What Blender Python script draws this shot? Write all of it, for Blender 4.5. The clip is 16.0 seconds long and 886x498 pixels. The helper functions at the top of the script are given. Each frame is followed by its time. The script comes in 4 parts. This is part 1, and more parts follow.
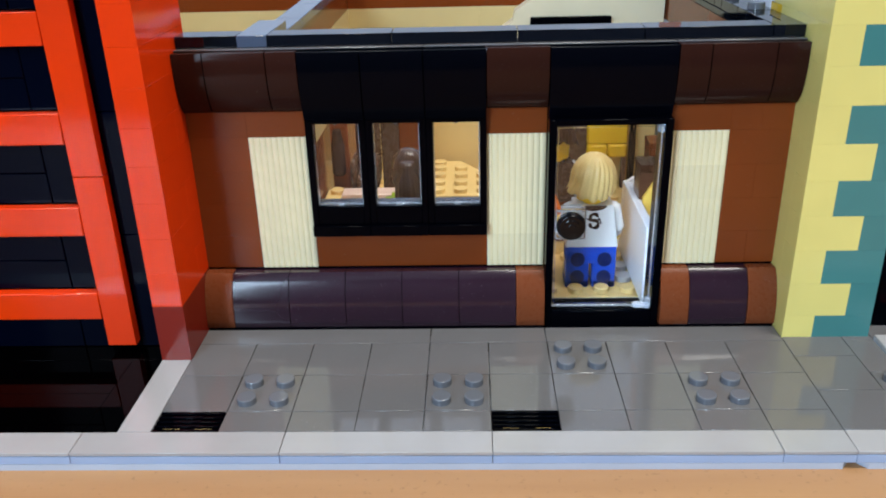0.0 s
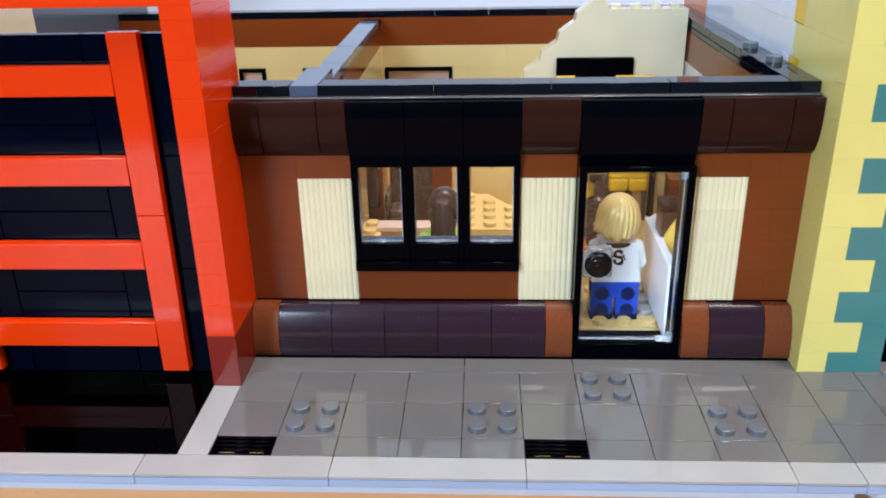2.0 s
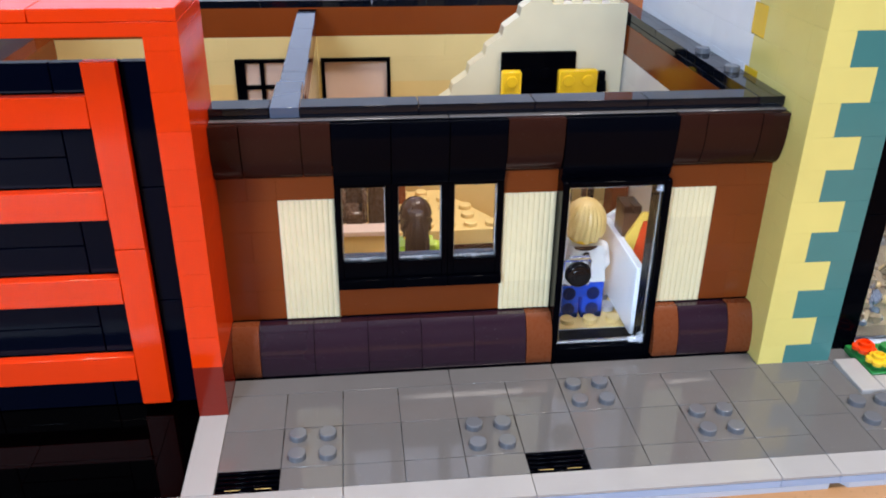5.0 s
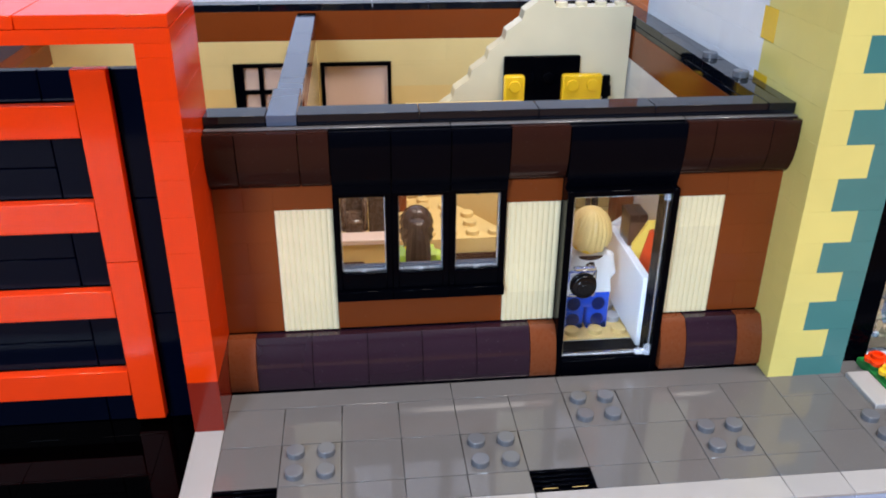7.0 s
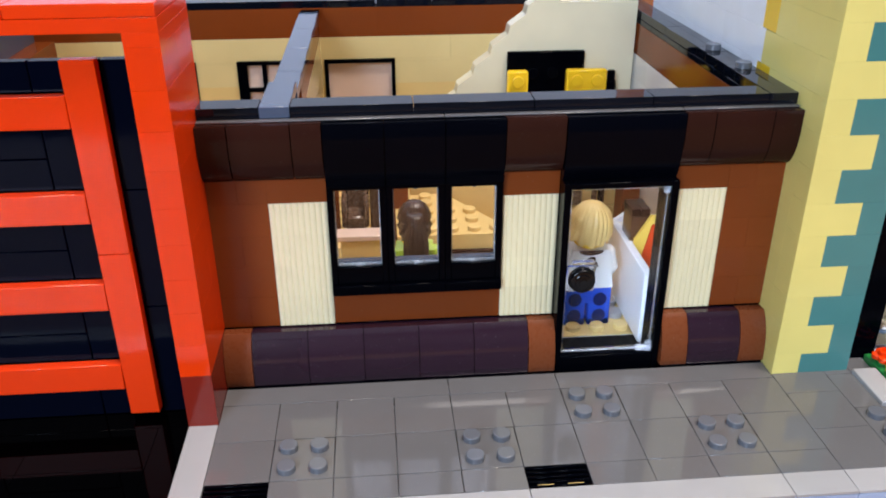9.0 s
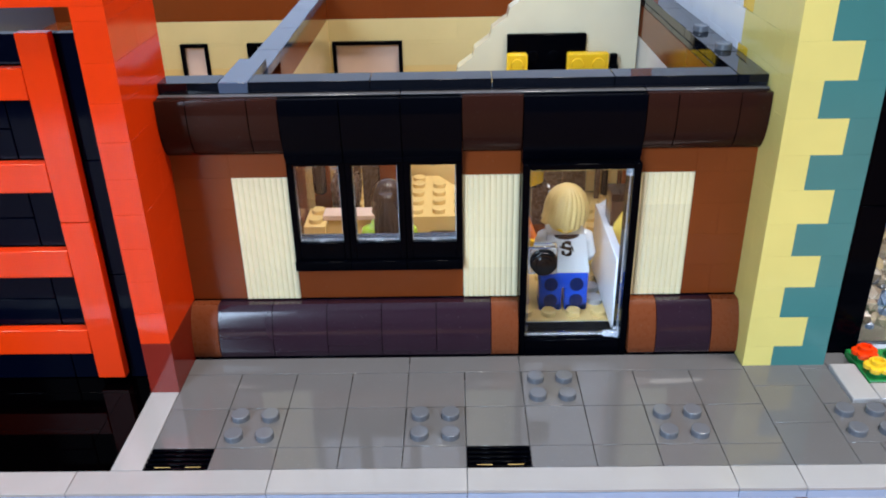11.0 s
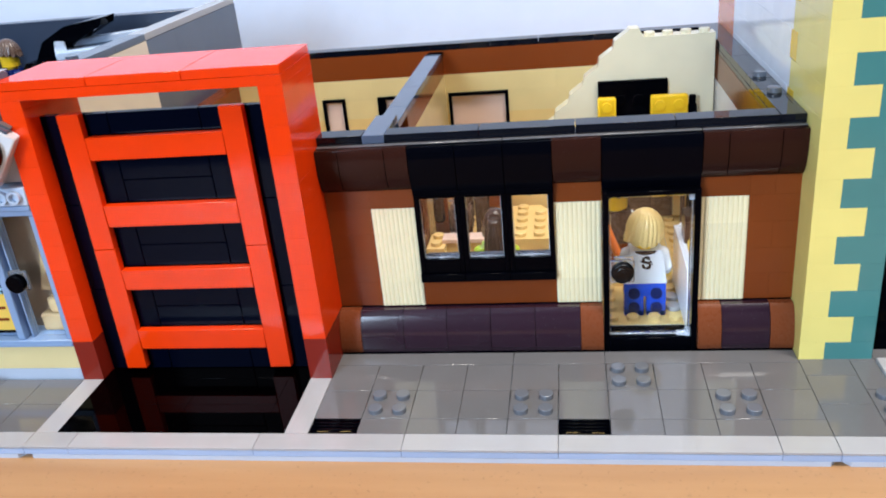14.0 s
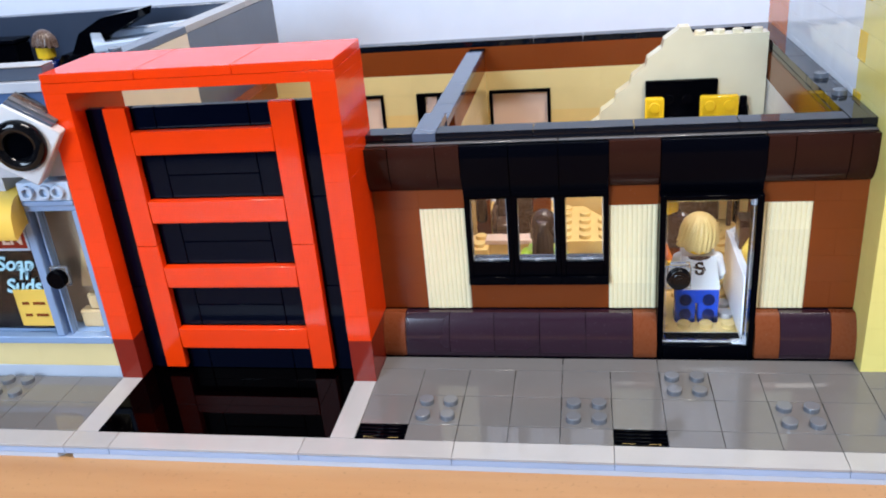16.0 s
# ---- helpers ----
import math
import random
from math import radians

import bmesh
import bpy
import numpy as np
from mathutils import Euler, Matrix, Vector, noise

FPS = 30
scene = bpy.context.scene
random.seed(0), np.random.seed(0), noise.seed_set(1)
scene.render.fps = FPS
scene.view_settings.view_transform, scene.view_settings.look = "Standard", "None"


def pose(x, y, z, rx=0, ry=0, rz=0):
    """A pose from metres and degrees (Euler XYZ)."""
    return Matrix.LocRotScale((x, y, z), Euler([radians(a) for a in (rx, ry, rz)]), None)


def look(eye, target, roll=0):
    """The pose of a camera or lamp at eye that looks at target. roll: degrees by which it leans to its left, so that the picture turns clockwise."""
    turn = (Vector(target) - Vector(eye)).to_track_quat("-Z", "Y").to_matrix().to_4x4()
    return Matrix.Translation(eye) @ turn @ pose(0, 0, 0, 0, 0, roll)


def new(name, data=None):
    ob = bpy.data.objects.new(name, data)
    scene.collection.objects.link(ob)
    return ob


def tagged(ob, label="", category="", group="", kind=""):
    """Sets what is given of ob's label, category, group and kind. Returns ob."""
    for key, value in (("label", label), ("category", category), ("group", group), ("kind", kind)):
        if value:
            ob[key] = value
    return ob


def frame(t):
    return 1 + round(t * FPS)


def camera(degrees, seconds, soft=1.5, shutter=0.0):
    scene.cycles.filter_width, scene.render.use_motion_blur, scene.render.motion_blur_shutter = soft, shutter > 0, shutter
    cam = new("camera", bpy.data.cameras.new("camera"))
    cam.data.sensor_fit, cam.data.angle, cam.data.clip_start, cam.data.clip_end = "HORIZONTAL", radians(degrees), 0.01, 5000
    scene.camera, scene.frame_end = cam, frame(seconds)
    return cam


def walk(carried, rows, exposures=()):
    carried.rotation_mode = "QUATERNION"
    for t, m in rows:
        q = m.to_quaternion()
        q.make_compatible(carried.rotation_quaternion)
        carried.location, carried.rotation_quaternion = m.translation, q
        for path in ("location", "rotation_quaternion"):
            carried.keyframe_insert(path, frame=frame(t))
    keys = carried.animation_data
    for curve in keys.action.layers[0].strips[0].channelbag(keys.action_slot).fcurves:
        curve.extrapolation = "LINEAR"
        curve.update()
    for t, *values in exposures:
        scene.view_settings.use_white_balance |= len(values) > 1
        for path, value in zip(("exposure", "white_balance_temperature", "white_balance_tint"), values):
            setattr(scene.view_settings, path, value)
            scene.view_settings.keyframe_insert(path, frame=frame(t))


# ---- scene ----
cam = camera(55.95, 16.0, soft=1.88)
PATH = [
    (0, (0.07612, -0.20692, 0.11708), (0.0040, 1.6178, -0.6986), -1.57),
    (0.5, (0.06983, -0.21337, 0.12474), (0.0072, 1.6167, -0.6795), -0.75),
    (1, (0.06169, -0.22034, 0.13154), (0.0151, 1.6212, -0.6473), 0.42),
    (1.5, (0.06383, -0.21872, 0.13069), (0.0052, 1.6191, -0.6561), -0.06),
    (2, (0.06959, -0.21824, 0.12962), (-0.0271, 1.6172, -0.6590), -1.18),
    (2.5, (0.07107, -0.21791, 0.12545), (-0.0460, 1.6130, -0.6708), -1.40),
    (3, (0.07442, -0.21615, 0.12675), (-0.0221, 1.6116, -0.6795), -1.02),
    (3.5, (0.07287, -0.21479, 0.12619), (-0.0207, 1.6141, -0.6779), -1.06),
    (4, (0.06494, -0.21869, 0.12368), (-0.0109, 1.6141, -0.6733), -1.66),
    (4.5, (0.07122, -0.20779, 0.11911), (-0.0151, 1.6092, -0.7121), -1.42),
    (4.7, (0.06700, -0.21005, 0.12590), (-0.0221, 1.6194, -0.6773), -0.65),
    (4.8, (0.06655, -0.21080, 0.12929), (-0.0269, 1.6191, -0.6725), -0.43),
    (4.9, (0.03757, -0.20982, 0.14669), (0.2385, 1.5623, -0.7585), 0.35),
    (5, (0.03875, -0.21009, 0.14768), (0.2354, 1.5654, -0.7517), 0.55),
    (5.2, (0.03792, -0.20685, 0.15017), (0.2478, 1.5646, -0.7542), 0.84),
    (7.3, (0.04084, -0.20334, 0.14564), (0.2205, 1.5774, -0.7469), 0.17),
    (7.5, (0.04385, -0.20581, 0.14434), (0.2105, 1.5880, -0.7242), -0.12),
    (8, (0.04207, -0.20460, 0.14407), (0.2030, 1.5868, -0.7306), -0.12),
    (8.5, (0.04242, -0.20217, 0.14436), (0.2019, 1.5792, -0.7509), 0.04),
    (9, (0.04629, -0.20298, 0.14338), (0.1923, 1.5836, -0.7437), -0.26),
    (9.2, (0.04736, -0.20336, 0.14228), (0.1832, 1.5769, -0.7590), -0.29),
    (11.3, (0.08857, -0.20728, 0.13903), (-0.0262, 1.5736, -0.7639), -2.04),
    (11.5, (0.09465, -0.21126, 0.13821), (-0.1126, 1.5665, -0.7544), -3.61),
    (12, (0.09651, -0.21400, 0.13878), (-0.2021, 1.5511, -0.7530), -5.36),
    (12.5, (0.09933, -0.22018, 0.14519), (-0.1950, 1.5539, -0.7301), -5.45),
    (13, (0.09331, -0.23709, 0.15124), (-0.2061, 1.5480, -0.6994), -5.80),
    (13.5, (0.08716, -0.25533, 0.15903), (-0.2264, 1.5408, -0.6629), -5.86),
    (14, (0.08630, -0.25911, 0.15959), (-0.2231, 1.5397, -0.6580), -5.71),
    (14.5, (0.08659, -0.25501, 0.15665), (-0.2269, 1.5390, -0.6700), -5.87),
    (15, (0.08874, -0.25401, 0.15687), (-0.2286, 1.5431, -0.6615), -5.61),
    (15.5, (0.08328, -0.25554, 0.15834), (-0.2494, 1.5353, -0.6677), -5.74),
    (16, (0.07308, -0.25333, 0.15930), (-0.2693, 1.5372, -0.6634), -5.20),
]
EXPOSURE = [(0.0, -0.38, 6420, 6.5), (1.0, -0.23, 6480, 8.5), (3.0, -0.20, 6500, 10), (4.8, -0.20, 6550, 11), (5.0, -0.27, 6680, 14), (9.2, -0.31, 6680, 14), (11.3, -0.28, 6350, 10), (12.5, -0.22, 6350, 10), (13.5, -0.10, 6450, 10), (16.0, -0.10, 6600, 11.5)]
walk(cam, [(t, look(eye, target, roll)) for t, eye, target, roll in PATH], EXPOSURE)

# ---- units: one stud of the toy bricks is 8 mm, a plate 0.4 stud, a brick 1.2 studs ----
U = 0.008

# ---- world and lights ----
world = bpy.data.worlds.new("world")
scene.world = world
world.use_nodes = True
wn = world.node_tree
sky = wn.nodes.new("ShaderNodeTexSky")
sky.sky_type = "NISHITA"
sky.sun_disc = False
sky.sun_elevation, sky.sun_rotation = radians(40), radians(200)
wn.links.new(sky.outputs[0], wn.nodes["Background"].inputs["Color"])
wn.nodes["Background"].inputs["Strength"].default_value = 0.1


def area_light(name, place, target, width, height, power, color):
    data = bpy.data.lights.new(name, "AREA")
    data.shape, data.size, data.size_y = "RECTANGLE", width, height
    data.energy, data.color = power, color
    ob = new(name, data)
    ob.matrix_world = look(place, target)
    return ob


# daylight in the room's window behind the camera, and the ceiling lamp's panel
area_light("window_daylight", (-0.80, -1.77, 0.86), (0.05, 0.0, 0.04), 0.50, 1.38, 52.0, (0.57, 0.76, 1.0))
area_light("ceiling_lamp_light", (0.50, -0.36, 1.625), (0.50, -0.36, 0.0), 0.70, 0.52, 37.0, (1.0, 0.935, 0.87))


# ---- materials ----
def nodes_of(name):
    m = bpy.data.materials.new(name)
    m.use_nodes = True
    n = m.node_tree
    return m, n, n.nodes["Principled BSDF"]


def plastic(name, color, rough=0.16, vary=0.05, wave=0.012, dust=0.0, ior=1.53, gloss=0.5, specks=0.0):
    """Moulded brick plastic: shiny, faintly wavy, each piece a touch lighter or darker, with fine scuffs."""
    m, n, b = nodes_of(name)
    L, N = n.links.new, n.nodes.new
    geo = N("ShaderNodeNewGeometry")
    info = N("ShaderNodeObjectInfo")
    fine = N("ShaderNodeTexNoise")
    fine.inputs["Scale"].default_value, fine.inputs["Detail"].default_value = 900, 4
    L(geo.outputs["Position"], fine.inputs["Vector"])
    broad = N("ShaderNodeTexNoise")
    broad.inputs["Scale"].default_value, broad.inputs["Detail"].default_value = 70, 2
    L(geo.outputs["Position"], broad.inputs["Vector"])
    v1 = N("ShaderNodeMapRange")
    v1.inputs["To Min"].default_value, v1.inputs["To Max"].default_value = 1 - vary, 1 + vary
    L(info.outputs["Random"], v1.inputs["Value"])
    v2 = N("ShaderNodeMapRange")
    v2.inputs["To Min"].default_value, v2.inputs["To Max"].default_value = 0.93, 1.07
    L(broad.outputs["Fac"], v2.inputs["Value"])
    mul = N("ShaderNodeMath")
    mul.operation = "MULTIPLY"
    L(v1.outputs[0], mul.inputs[0])
    L(v2.outputs[0], mul.inputs[1])
    hsv = N("ShaderNodeHueSaturation")
    hsv.inputs["Color"].default_value = (*color, 1)
    L(mul.outputs[0], hsv.inputs["Value"])
    if specks:
        # dust: sparse pale specks a fraction of a millimetre wide
        dots = N("ShaderNodeTexNoise")
        dots.inputs["Scale"].default_value, dots.inputs["Detail"].default_value = 1500, 1
        L(geo.outputs["Position"], dots.inputs["Vector"])
        cut = N("ShaderNodeMapRange")
        cut.inputs["From Min"].default_value, cut.inputs["From Max"].default_value = 0.70, 0.80
        cut.inputs["To Min"].default_value, cut.inputs["To Max"].default_value = 0.0, specks
        L(dots.outputs["Fac"], cut.inputs["Value"])
        mix = N("ShaderNodeMixRGB")
        mix.inputs["Color2"].default_value = (0.55, 0.55, 0.56, 1)
        L(cut.outputs[0], mix.inputs["Fac"])
        L(hsv.outputs[0], mix.inputs["Color1"])
        L(mix.outputs[0], b.inputs["Base Color"])
    else:
        L(hsv.outputs[0], b.inputs["Base Color"])
    r = N("ShaderNodeMapRange")
    r.inputs["From Min"].default_value, r.inputs["From Max"].default_value = 0.3, 0.75
    r.inputs["To Min"].default_value, r.inputs["To Max"].default_value = rough * 0.6, rough * 0.78 + dust
    L(fine.outputs["Fac"], r.inputs["Value"])
    L(r.outputs[0], b.inputs["Roughness"])
    bump = N("ShaderNodeBump")
    bump.inputs["Strength"].default_value, bump.inputs["Distance"].default_value = wave * 1.5, 0.0002
    L(broad.outputs["Fac"], bump.inputs["Height"])
    L(bump.outputs[0], b.inputs["Normal"])
    b.inputs["IOR"].default_value = ior
    b.inputs["Specular IOR Level"].default_value = gloss
    return m


def clear(name, color=(1, 1, 1), rough=0.02, through_=1.0, ior=1.3):
    m, n, b = nodes_of(name)
    b.inputs["Base Color"].default_value = (*color, 1)
    b.inputs["Transmission Weight"].default_value = through_
    b.inputs["Roughness"].default_value = rough
    b.inputs["IOR"].default_value = ior
    return m


def painted(name, color, rough=0.7, grain=60.0):
    m, n, b = nodes_of(name)
    L, N = n.links.new, n.nodes.new
    geo = N("ShaderNodeNewGeometry")
    noise_ = N("ShaderNodeTexNoise")
    noise_.inputs["Scale"].default_value, noise_.inputs["Detail"].default_value = grain, 6
    L(geo.outputs["Position"], noise_.inputs["Vector"])
    ramp = N("ShaderNodeMapRange")
    ramp.inputs["To Min"].default_value, ramp.inputs["To Max"].default_value = 0.95, 1.05
    L(noise_.outputs["Fac"], ramp.inputs["Value"])
    hsv = N("ShaderNodeHueSaturation")
    hsv.inputs["Color"].default_value = (*color, 1)
    L(ramp.outputs[0], hsv.inputs["Value"])
    L(hsv.outputs[0], b.inputs["Base Color"])
    bump = N("ShaderNodeBump")
    bump.inputs["Strength"].default_value, bump.inputs["Distance"].default_value = 0.15, 0.001
    L(noise_.outputs["Fac"], bump.inputs["Height"])
    L(bump.outputs[0], b.inputs["Normal"])
    b.inputs["Roughness"].default_value = rough
    return m


def wood(name, light, dark):
    """Light wood veneer: long streaks along x, fine pores, small specks."""
    m, n, b = nodes_of(name)
    L, N = n.links.new, n.nodes.new
    geo = N("ShaderNodeNewGeometry")
    mp = N("ShaderNodeMapping")
    mp.inputs["Scale"].default_value = (6, 60, 60)
    L(geo.outputs["Position"], mp.inputs["Vector"])
    streak = N("ShaderNodeTexNoise")
    streak.inputs["Scale"].default_value, streak.inputs["Detail"].default_value = 2.0, 6
    L(mp.outputs[0], streak.inputs["Vector"])
    speck = N("ShaderNodeTexNoise")
    speck.inputs["Scale"].default_value, speck.inputs["Detail"].default_value = 700, 2
    L(geo.outputs["Position"], speck.inputs["Vector"])
    cr = N("ShaderNodeValToRGB")
    cr.color_ramp.elements[0].position, cr.color_ramp.elements[1].position = 0.3, 0.72
    cr.color_ramp.elements[0].color, cr.color_ramp.elements[1].color = (*dark, 1), (*light, 1)
    L(streak.outputs["Fac"], cr.inputs["Fac"])
    sp = N("ShaderNodeMapRange")
    sp.inputs["From Min"].default_value, sp.inputs["From Max"].default_value = 0.25, 0.36
    sp.inputs["To Min"].default_value, sp.inputs["To Max"].default_value = 0.8, 1.0
    L(speck.outputs["Fac"], sp.inputs["Value"])
    hsv = N("ShaderNodeHueSaturation")
    L(cr.outputs[0], hsv.inputs["Color"])
    L(sp.outputs[0], hsv.inputs["Value"])
    L(hsv.outputs[0], b.inputs["Base Color"])
    b.inputs["Roughness"].default_value = 0.45
    return m


RED = plastic("bright_red_plastic", (0.86, 0.045, 0.002), 0.17, 0.03, ior=1.45)
DARKRED = plastic("dark_red_plastic", (0.21, 0.016, 0.008), 0.2, ior=1.4)
BROWN = plastic("reddish_brown_plastic", (0.20, 0.044, 0.0095), 0.24, 0.025, ior=1.40, gloss=0.36, specks=0.05)
DULLBROWN = plastic("dull_brown_plastic", (0.175, 0.046, 0.016), 0.42, 0.025, ior=1.40, gloss=0.2, specks=0.08)
BOXBROWN = plastic("deep_brown_plastic", (0.07, 0.028, 0.016), 0.3)
ORANGERED = plastic("orange_red_plastic", (0.80, 0.075, 0.018), 0.3)
DARKBROWN = plastic("dark_brown_plastic", (0.028, 0.009, 0.006), 0.14, ior=1.4, gloss=0.14, specks=0.03)
STAIRTAN = plastic("pale_stair_plastic", (0.72, 0.65, 0.46), 0.22, 0.02)
PALEYELLOW = plastic("cream_yellow_plastic", (0.74, 0.60, 0.30), 0.2, 0.02)
STOOLTAN = plastic("dull_tan_plastic", (0.40, 0.28, 0.14), 0.3)
SIGNWHITE = plastic("sign_white_plastic", (0.66, 0.68, 0.71), 0.25)
# grey for studs; its blue tint imitates window light on their sides
STUDGREY = plastic("daylit_grey_plastic", (0.128, 0.136, 0.155), 0.09, ior=1.6)
# light grey kerb plastic with the window's blue light painted into its colour
KERBDAYLIT = plastic("daylit_kerb_plastic", (0.33, 0.43, 0.62), 0.28)
BEIGE = plastic("pale_beige_plastic", (0.78, 0.66, 0.48), 0.25, 0.02)
SHOPWHITE = plastic("cool_white_plastic", (0.46, 0.49, 0.55), 0.25, 0.02)
AWNYELLOW = plastic("warm_yellow_plastic", (0.84, 0.56, 0.10), 0.3)
SOFABROWN = plastic("brown_seat_plastic", (0.10, 0.058, 0.040), 0.4)
GLOSSBLACK = plastic("gloss_black_plastic", (0.0012, 0.0014, 0.0026), 0.06, ior=1.5, gloss=0.3)
DRIVEBLACK = plastic("black_driveway_plastic", (0.0003, 0.0002, 0.0003), 0.05, ior=1.2, gloss=0.14)
WALLTOP = plastic("slate_top_plastic", (0.075, 0.10, 0.155), 0.1)
PLUM = plastic("dark_plum_plastic", (0.021, 0.0078, 0.0165), 0.20, 0.08, ior=1.52, gloss=0.48, specks=0.08)
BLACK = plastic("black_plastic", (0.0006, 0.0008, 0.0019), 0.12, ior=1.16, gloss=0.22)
CAPBLACK = plastic("black_gloss_plastic", (0.003, 0.0045, 0.009), 0.07, ior=1.6, gloss=0.24)
LEDGE = plastic("ledge_grey_plastic", (0.13, 0.125, 0.13), 0.25)
HOODBLACK = plastic("satin_black_plastic", (0.0009, 0.0012, 0.0030), 0.16, 0.12, ior=1.2, gloss=0.22)
BLACKTILE = plastic("black_tile_plastic", (0.0008, 0.0018, 0.0075), 0.10, ior=1.25, gloss=0.18)
CREAM = plastic("cream_plastic", (0.88, 0.79, 0.51), 0.28)
TAN = plastic("tan_plastic", (0.76, 0.54, 0.215), 0.25)
PALETAN = plastic("pale_tan_plastic", (0.71, 0.56, 0.26), 0.25, 0.02)
YELLOWTAN = plastic("pale_yellow_plastic", (0.82, 0.69, 0.21), 0.22, 0.012)
TEAL = plastic("teal_plastic", (0.062, 0.22, 0.21), 0.25, 0.03)
GREY = plastic("dark_grey_plastic", (0.138, 0.134, 0.135), 0.10, ior=1.58, specks=0.10)
SLATE = plastic("slate_grey_plastic", (0.085, 0.105, 0.145), 0.2)
DEEPSLATE = plastic("deep_slate_plastic", (0.03, 0.043, 0.072), 0.3)
TUBBLUE = plastic("dull_blue_plastic", (0.085, 0.12, 0.18), 0.3)
DEEPSAND = plastic("deep_sand_blue_plastic", (0.07, 0.13, 0.27), 0.25)
LIGHTGREY = plastic("light_grey_plastic", (0.385, 0.378, 0.378), 0.28)
BASEGREY = plastic("pale_grey_plastic", (0.48, 0.54, 0.64), 0.3)
GLOSSWHITE = plastic("glossy_white_plastic", (0.84, 0.86, 0.90), 0.07, 0.02, ior=1.55)
WHITE = plastic("white_plastic", (0.82, 0.80, 0.77), 0.22)
PINKWHITE = plastic("pale_pink_plastic", (0.80, 0.60, 0.50), 0.22)
SANDBLUE = plastic("sand_blue_plastic", (0.22, 0.33, 0.52), 0.25)
PALEBLUE = plastic("pale_blue_plastic", (0.48, 0.58, 0.72), 0.3)
SKYBLUE = plastic("sky_blue_plastic", (0.45, 0.78, 0.92), 0.3)
YELLOW = plastic("yellow_plastic", (0.85, 0.52, 0.02), 0.2)
ORANGE = plastic("orange_plastic", (0.85, 0.20, 0.03), 0.2)
BLUE = plastic("blue_plastic", (0.008, 0.070, 0.55), 0.22)
BLOND = plastic("sandy_blond_plastic", (0.74, 0.52, 0.19), 0.5)
HAIR = plastic("dark_hair_plastic", (0.045, 0.020, 0.012), 0.34)
LIME = plastic("lime_plastic", (0.42, 0.55, 0.04), 0.25)
GREEN = plastic("green_plastic", (0.02, 0.22, 0.05), 0.25)
ROCK = plastic("sandy_rock_plastic", (0.20, 0.145, 0.09), 0.5, 0.3)
GLASS = clear("clear_plastic", ior=1.38)
EDGE = clear("clear_plastic_edge", (0.72, 0.77, 0.84), 0.08, 0.8)
FLANGE = clear("grey_clear_plastic", (0.06, 0.07, 0.095), 0.12, 0.3)
MILKY = clear("cloudy_clear_plastic", (0.9, 0.91, 0.93), 0.06, 0.9)
TINT = clear("blue_clear_plastic", (0.05, 0.16, 0.8), 0.05)
TABLE = wood("light_wood", (0.45, 0.245, 0.108), (0.38, 0.195, 0.083))
WALLPAINT = painted("white_wall_paint", (0.68, 0.735, 0.86))
ROOMPAINT = painted("grey_wall_paint", (0.22, 0.22, 0.23))
CEILPAINT = painted("white_ceiling_paint", (0.55, 0.54, 0.52))
FLOORING = painted("grey_brown_flooring", (0.10, 0.08, 0.065), 0.5)
LAMPFRAME = painted("lamp_frame_paint", (0.7, 0.7, 0.68), 0.4)

# ---- builders ----
ORIGIN = {}
MESHES = {}


def thing(name, x, y, z, label="", category="", group="", kind=""):
    """An empty at a thing's base; the place is in studs."""
    ob = new(name)
    ob.empty_display_size = 0.004
    ob.location = Vector((x, y, z)) * U
    ORIGIN[ob] = Vector((x, y, z))
    return tagged(ob, label, category, group, kind)


def hang(ob, parent, place):
    """Puts ob at a place in studs, under parent if there is one."""
    place = Vector(place)
    ORIGIN[ob] = place
    if parent is not None:
        ob.parent = parent
        ob.location = (place - ORIGIN[parent]) * U
    else:
        ob.location = place * U
    return ob


def box_bm(bm, x0, y0, z0, x1, y1, z1, c=0.025):
    """A box with chamfered edges."""
    lo, hi = Vector((x0, y0, z0)), Vector((x1, y1, z1))
    c = min(c, 0.4 * min(hi - lo))
    vs = {}
    for sx in (0, 1):
        for sy in (0, 1):
            for sz in (0, 1):
                p = [(lo, hi)[s][k] for k, s in enumerate((sx, sy, sz))]
                d = [(c, -c)[s] for s in (sx, sy, sz)]
                for axis in range(3):
                    q = [p[k] if k == axis else p[k] + d[k] for k in range(3)]
                    vs[sx, sy, sz, axis] = bm.verts.new(q)
    made = []
    for axis in range(3):
        a, b = [k for k in range(3) if k != axis]
        for s in (0, 1):
            loop = []
            for u, w in ((0, 0), (1, 0), (1, 1), (0, 1)):
                key = [0, 0, 0]
                key[axis], key[a], key[b] = s, u, w
                loop.append(vs[(*key, axis)])
            made.append(loop)
        for u in (0, 1):
            for w in (0, 1):
                k0, k1 = [0, 0, 0], [0, 0, 0]
                k0[a], k0[b], k0[axis] = u, w, 0
                k1[a], k1[b], k1[axis] = u, w, 1
                made.append([vs[(*k0, a)], vs[(*k1, a)], vs[(*k1, b)], vs[(*k0, b)]])
    for sx in (0, 1):
        for sy in (0, 1):
            for sz in (0, 1):
                made.append([vs[sx, sy, sz, k] for k in range(3)])
    faces = [bm.faces.new(loop) for loop in made]
    bmesh.ops.recalc_face_normals(bm, faces=faces)
    return faces


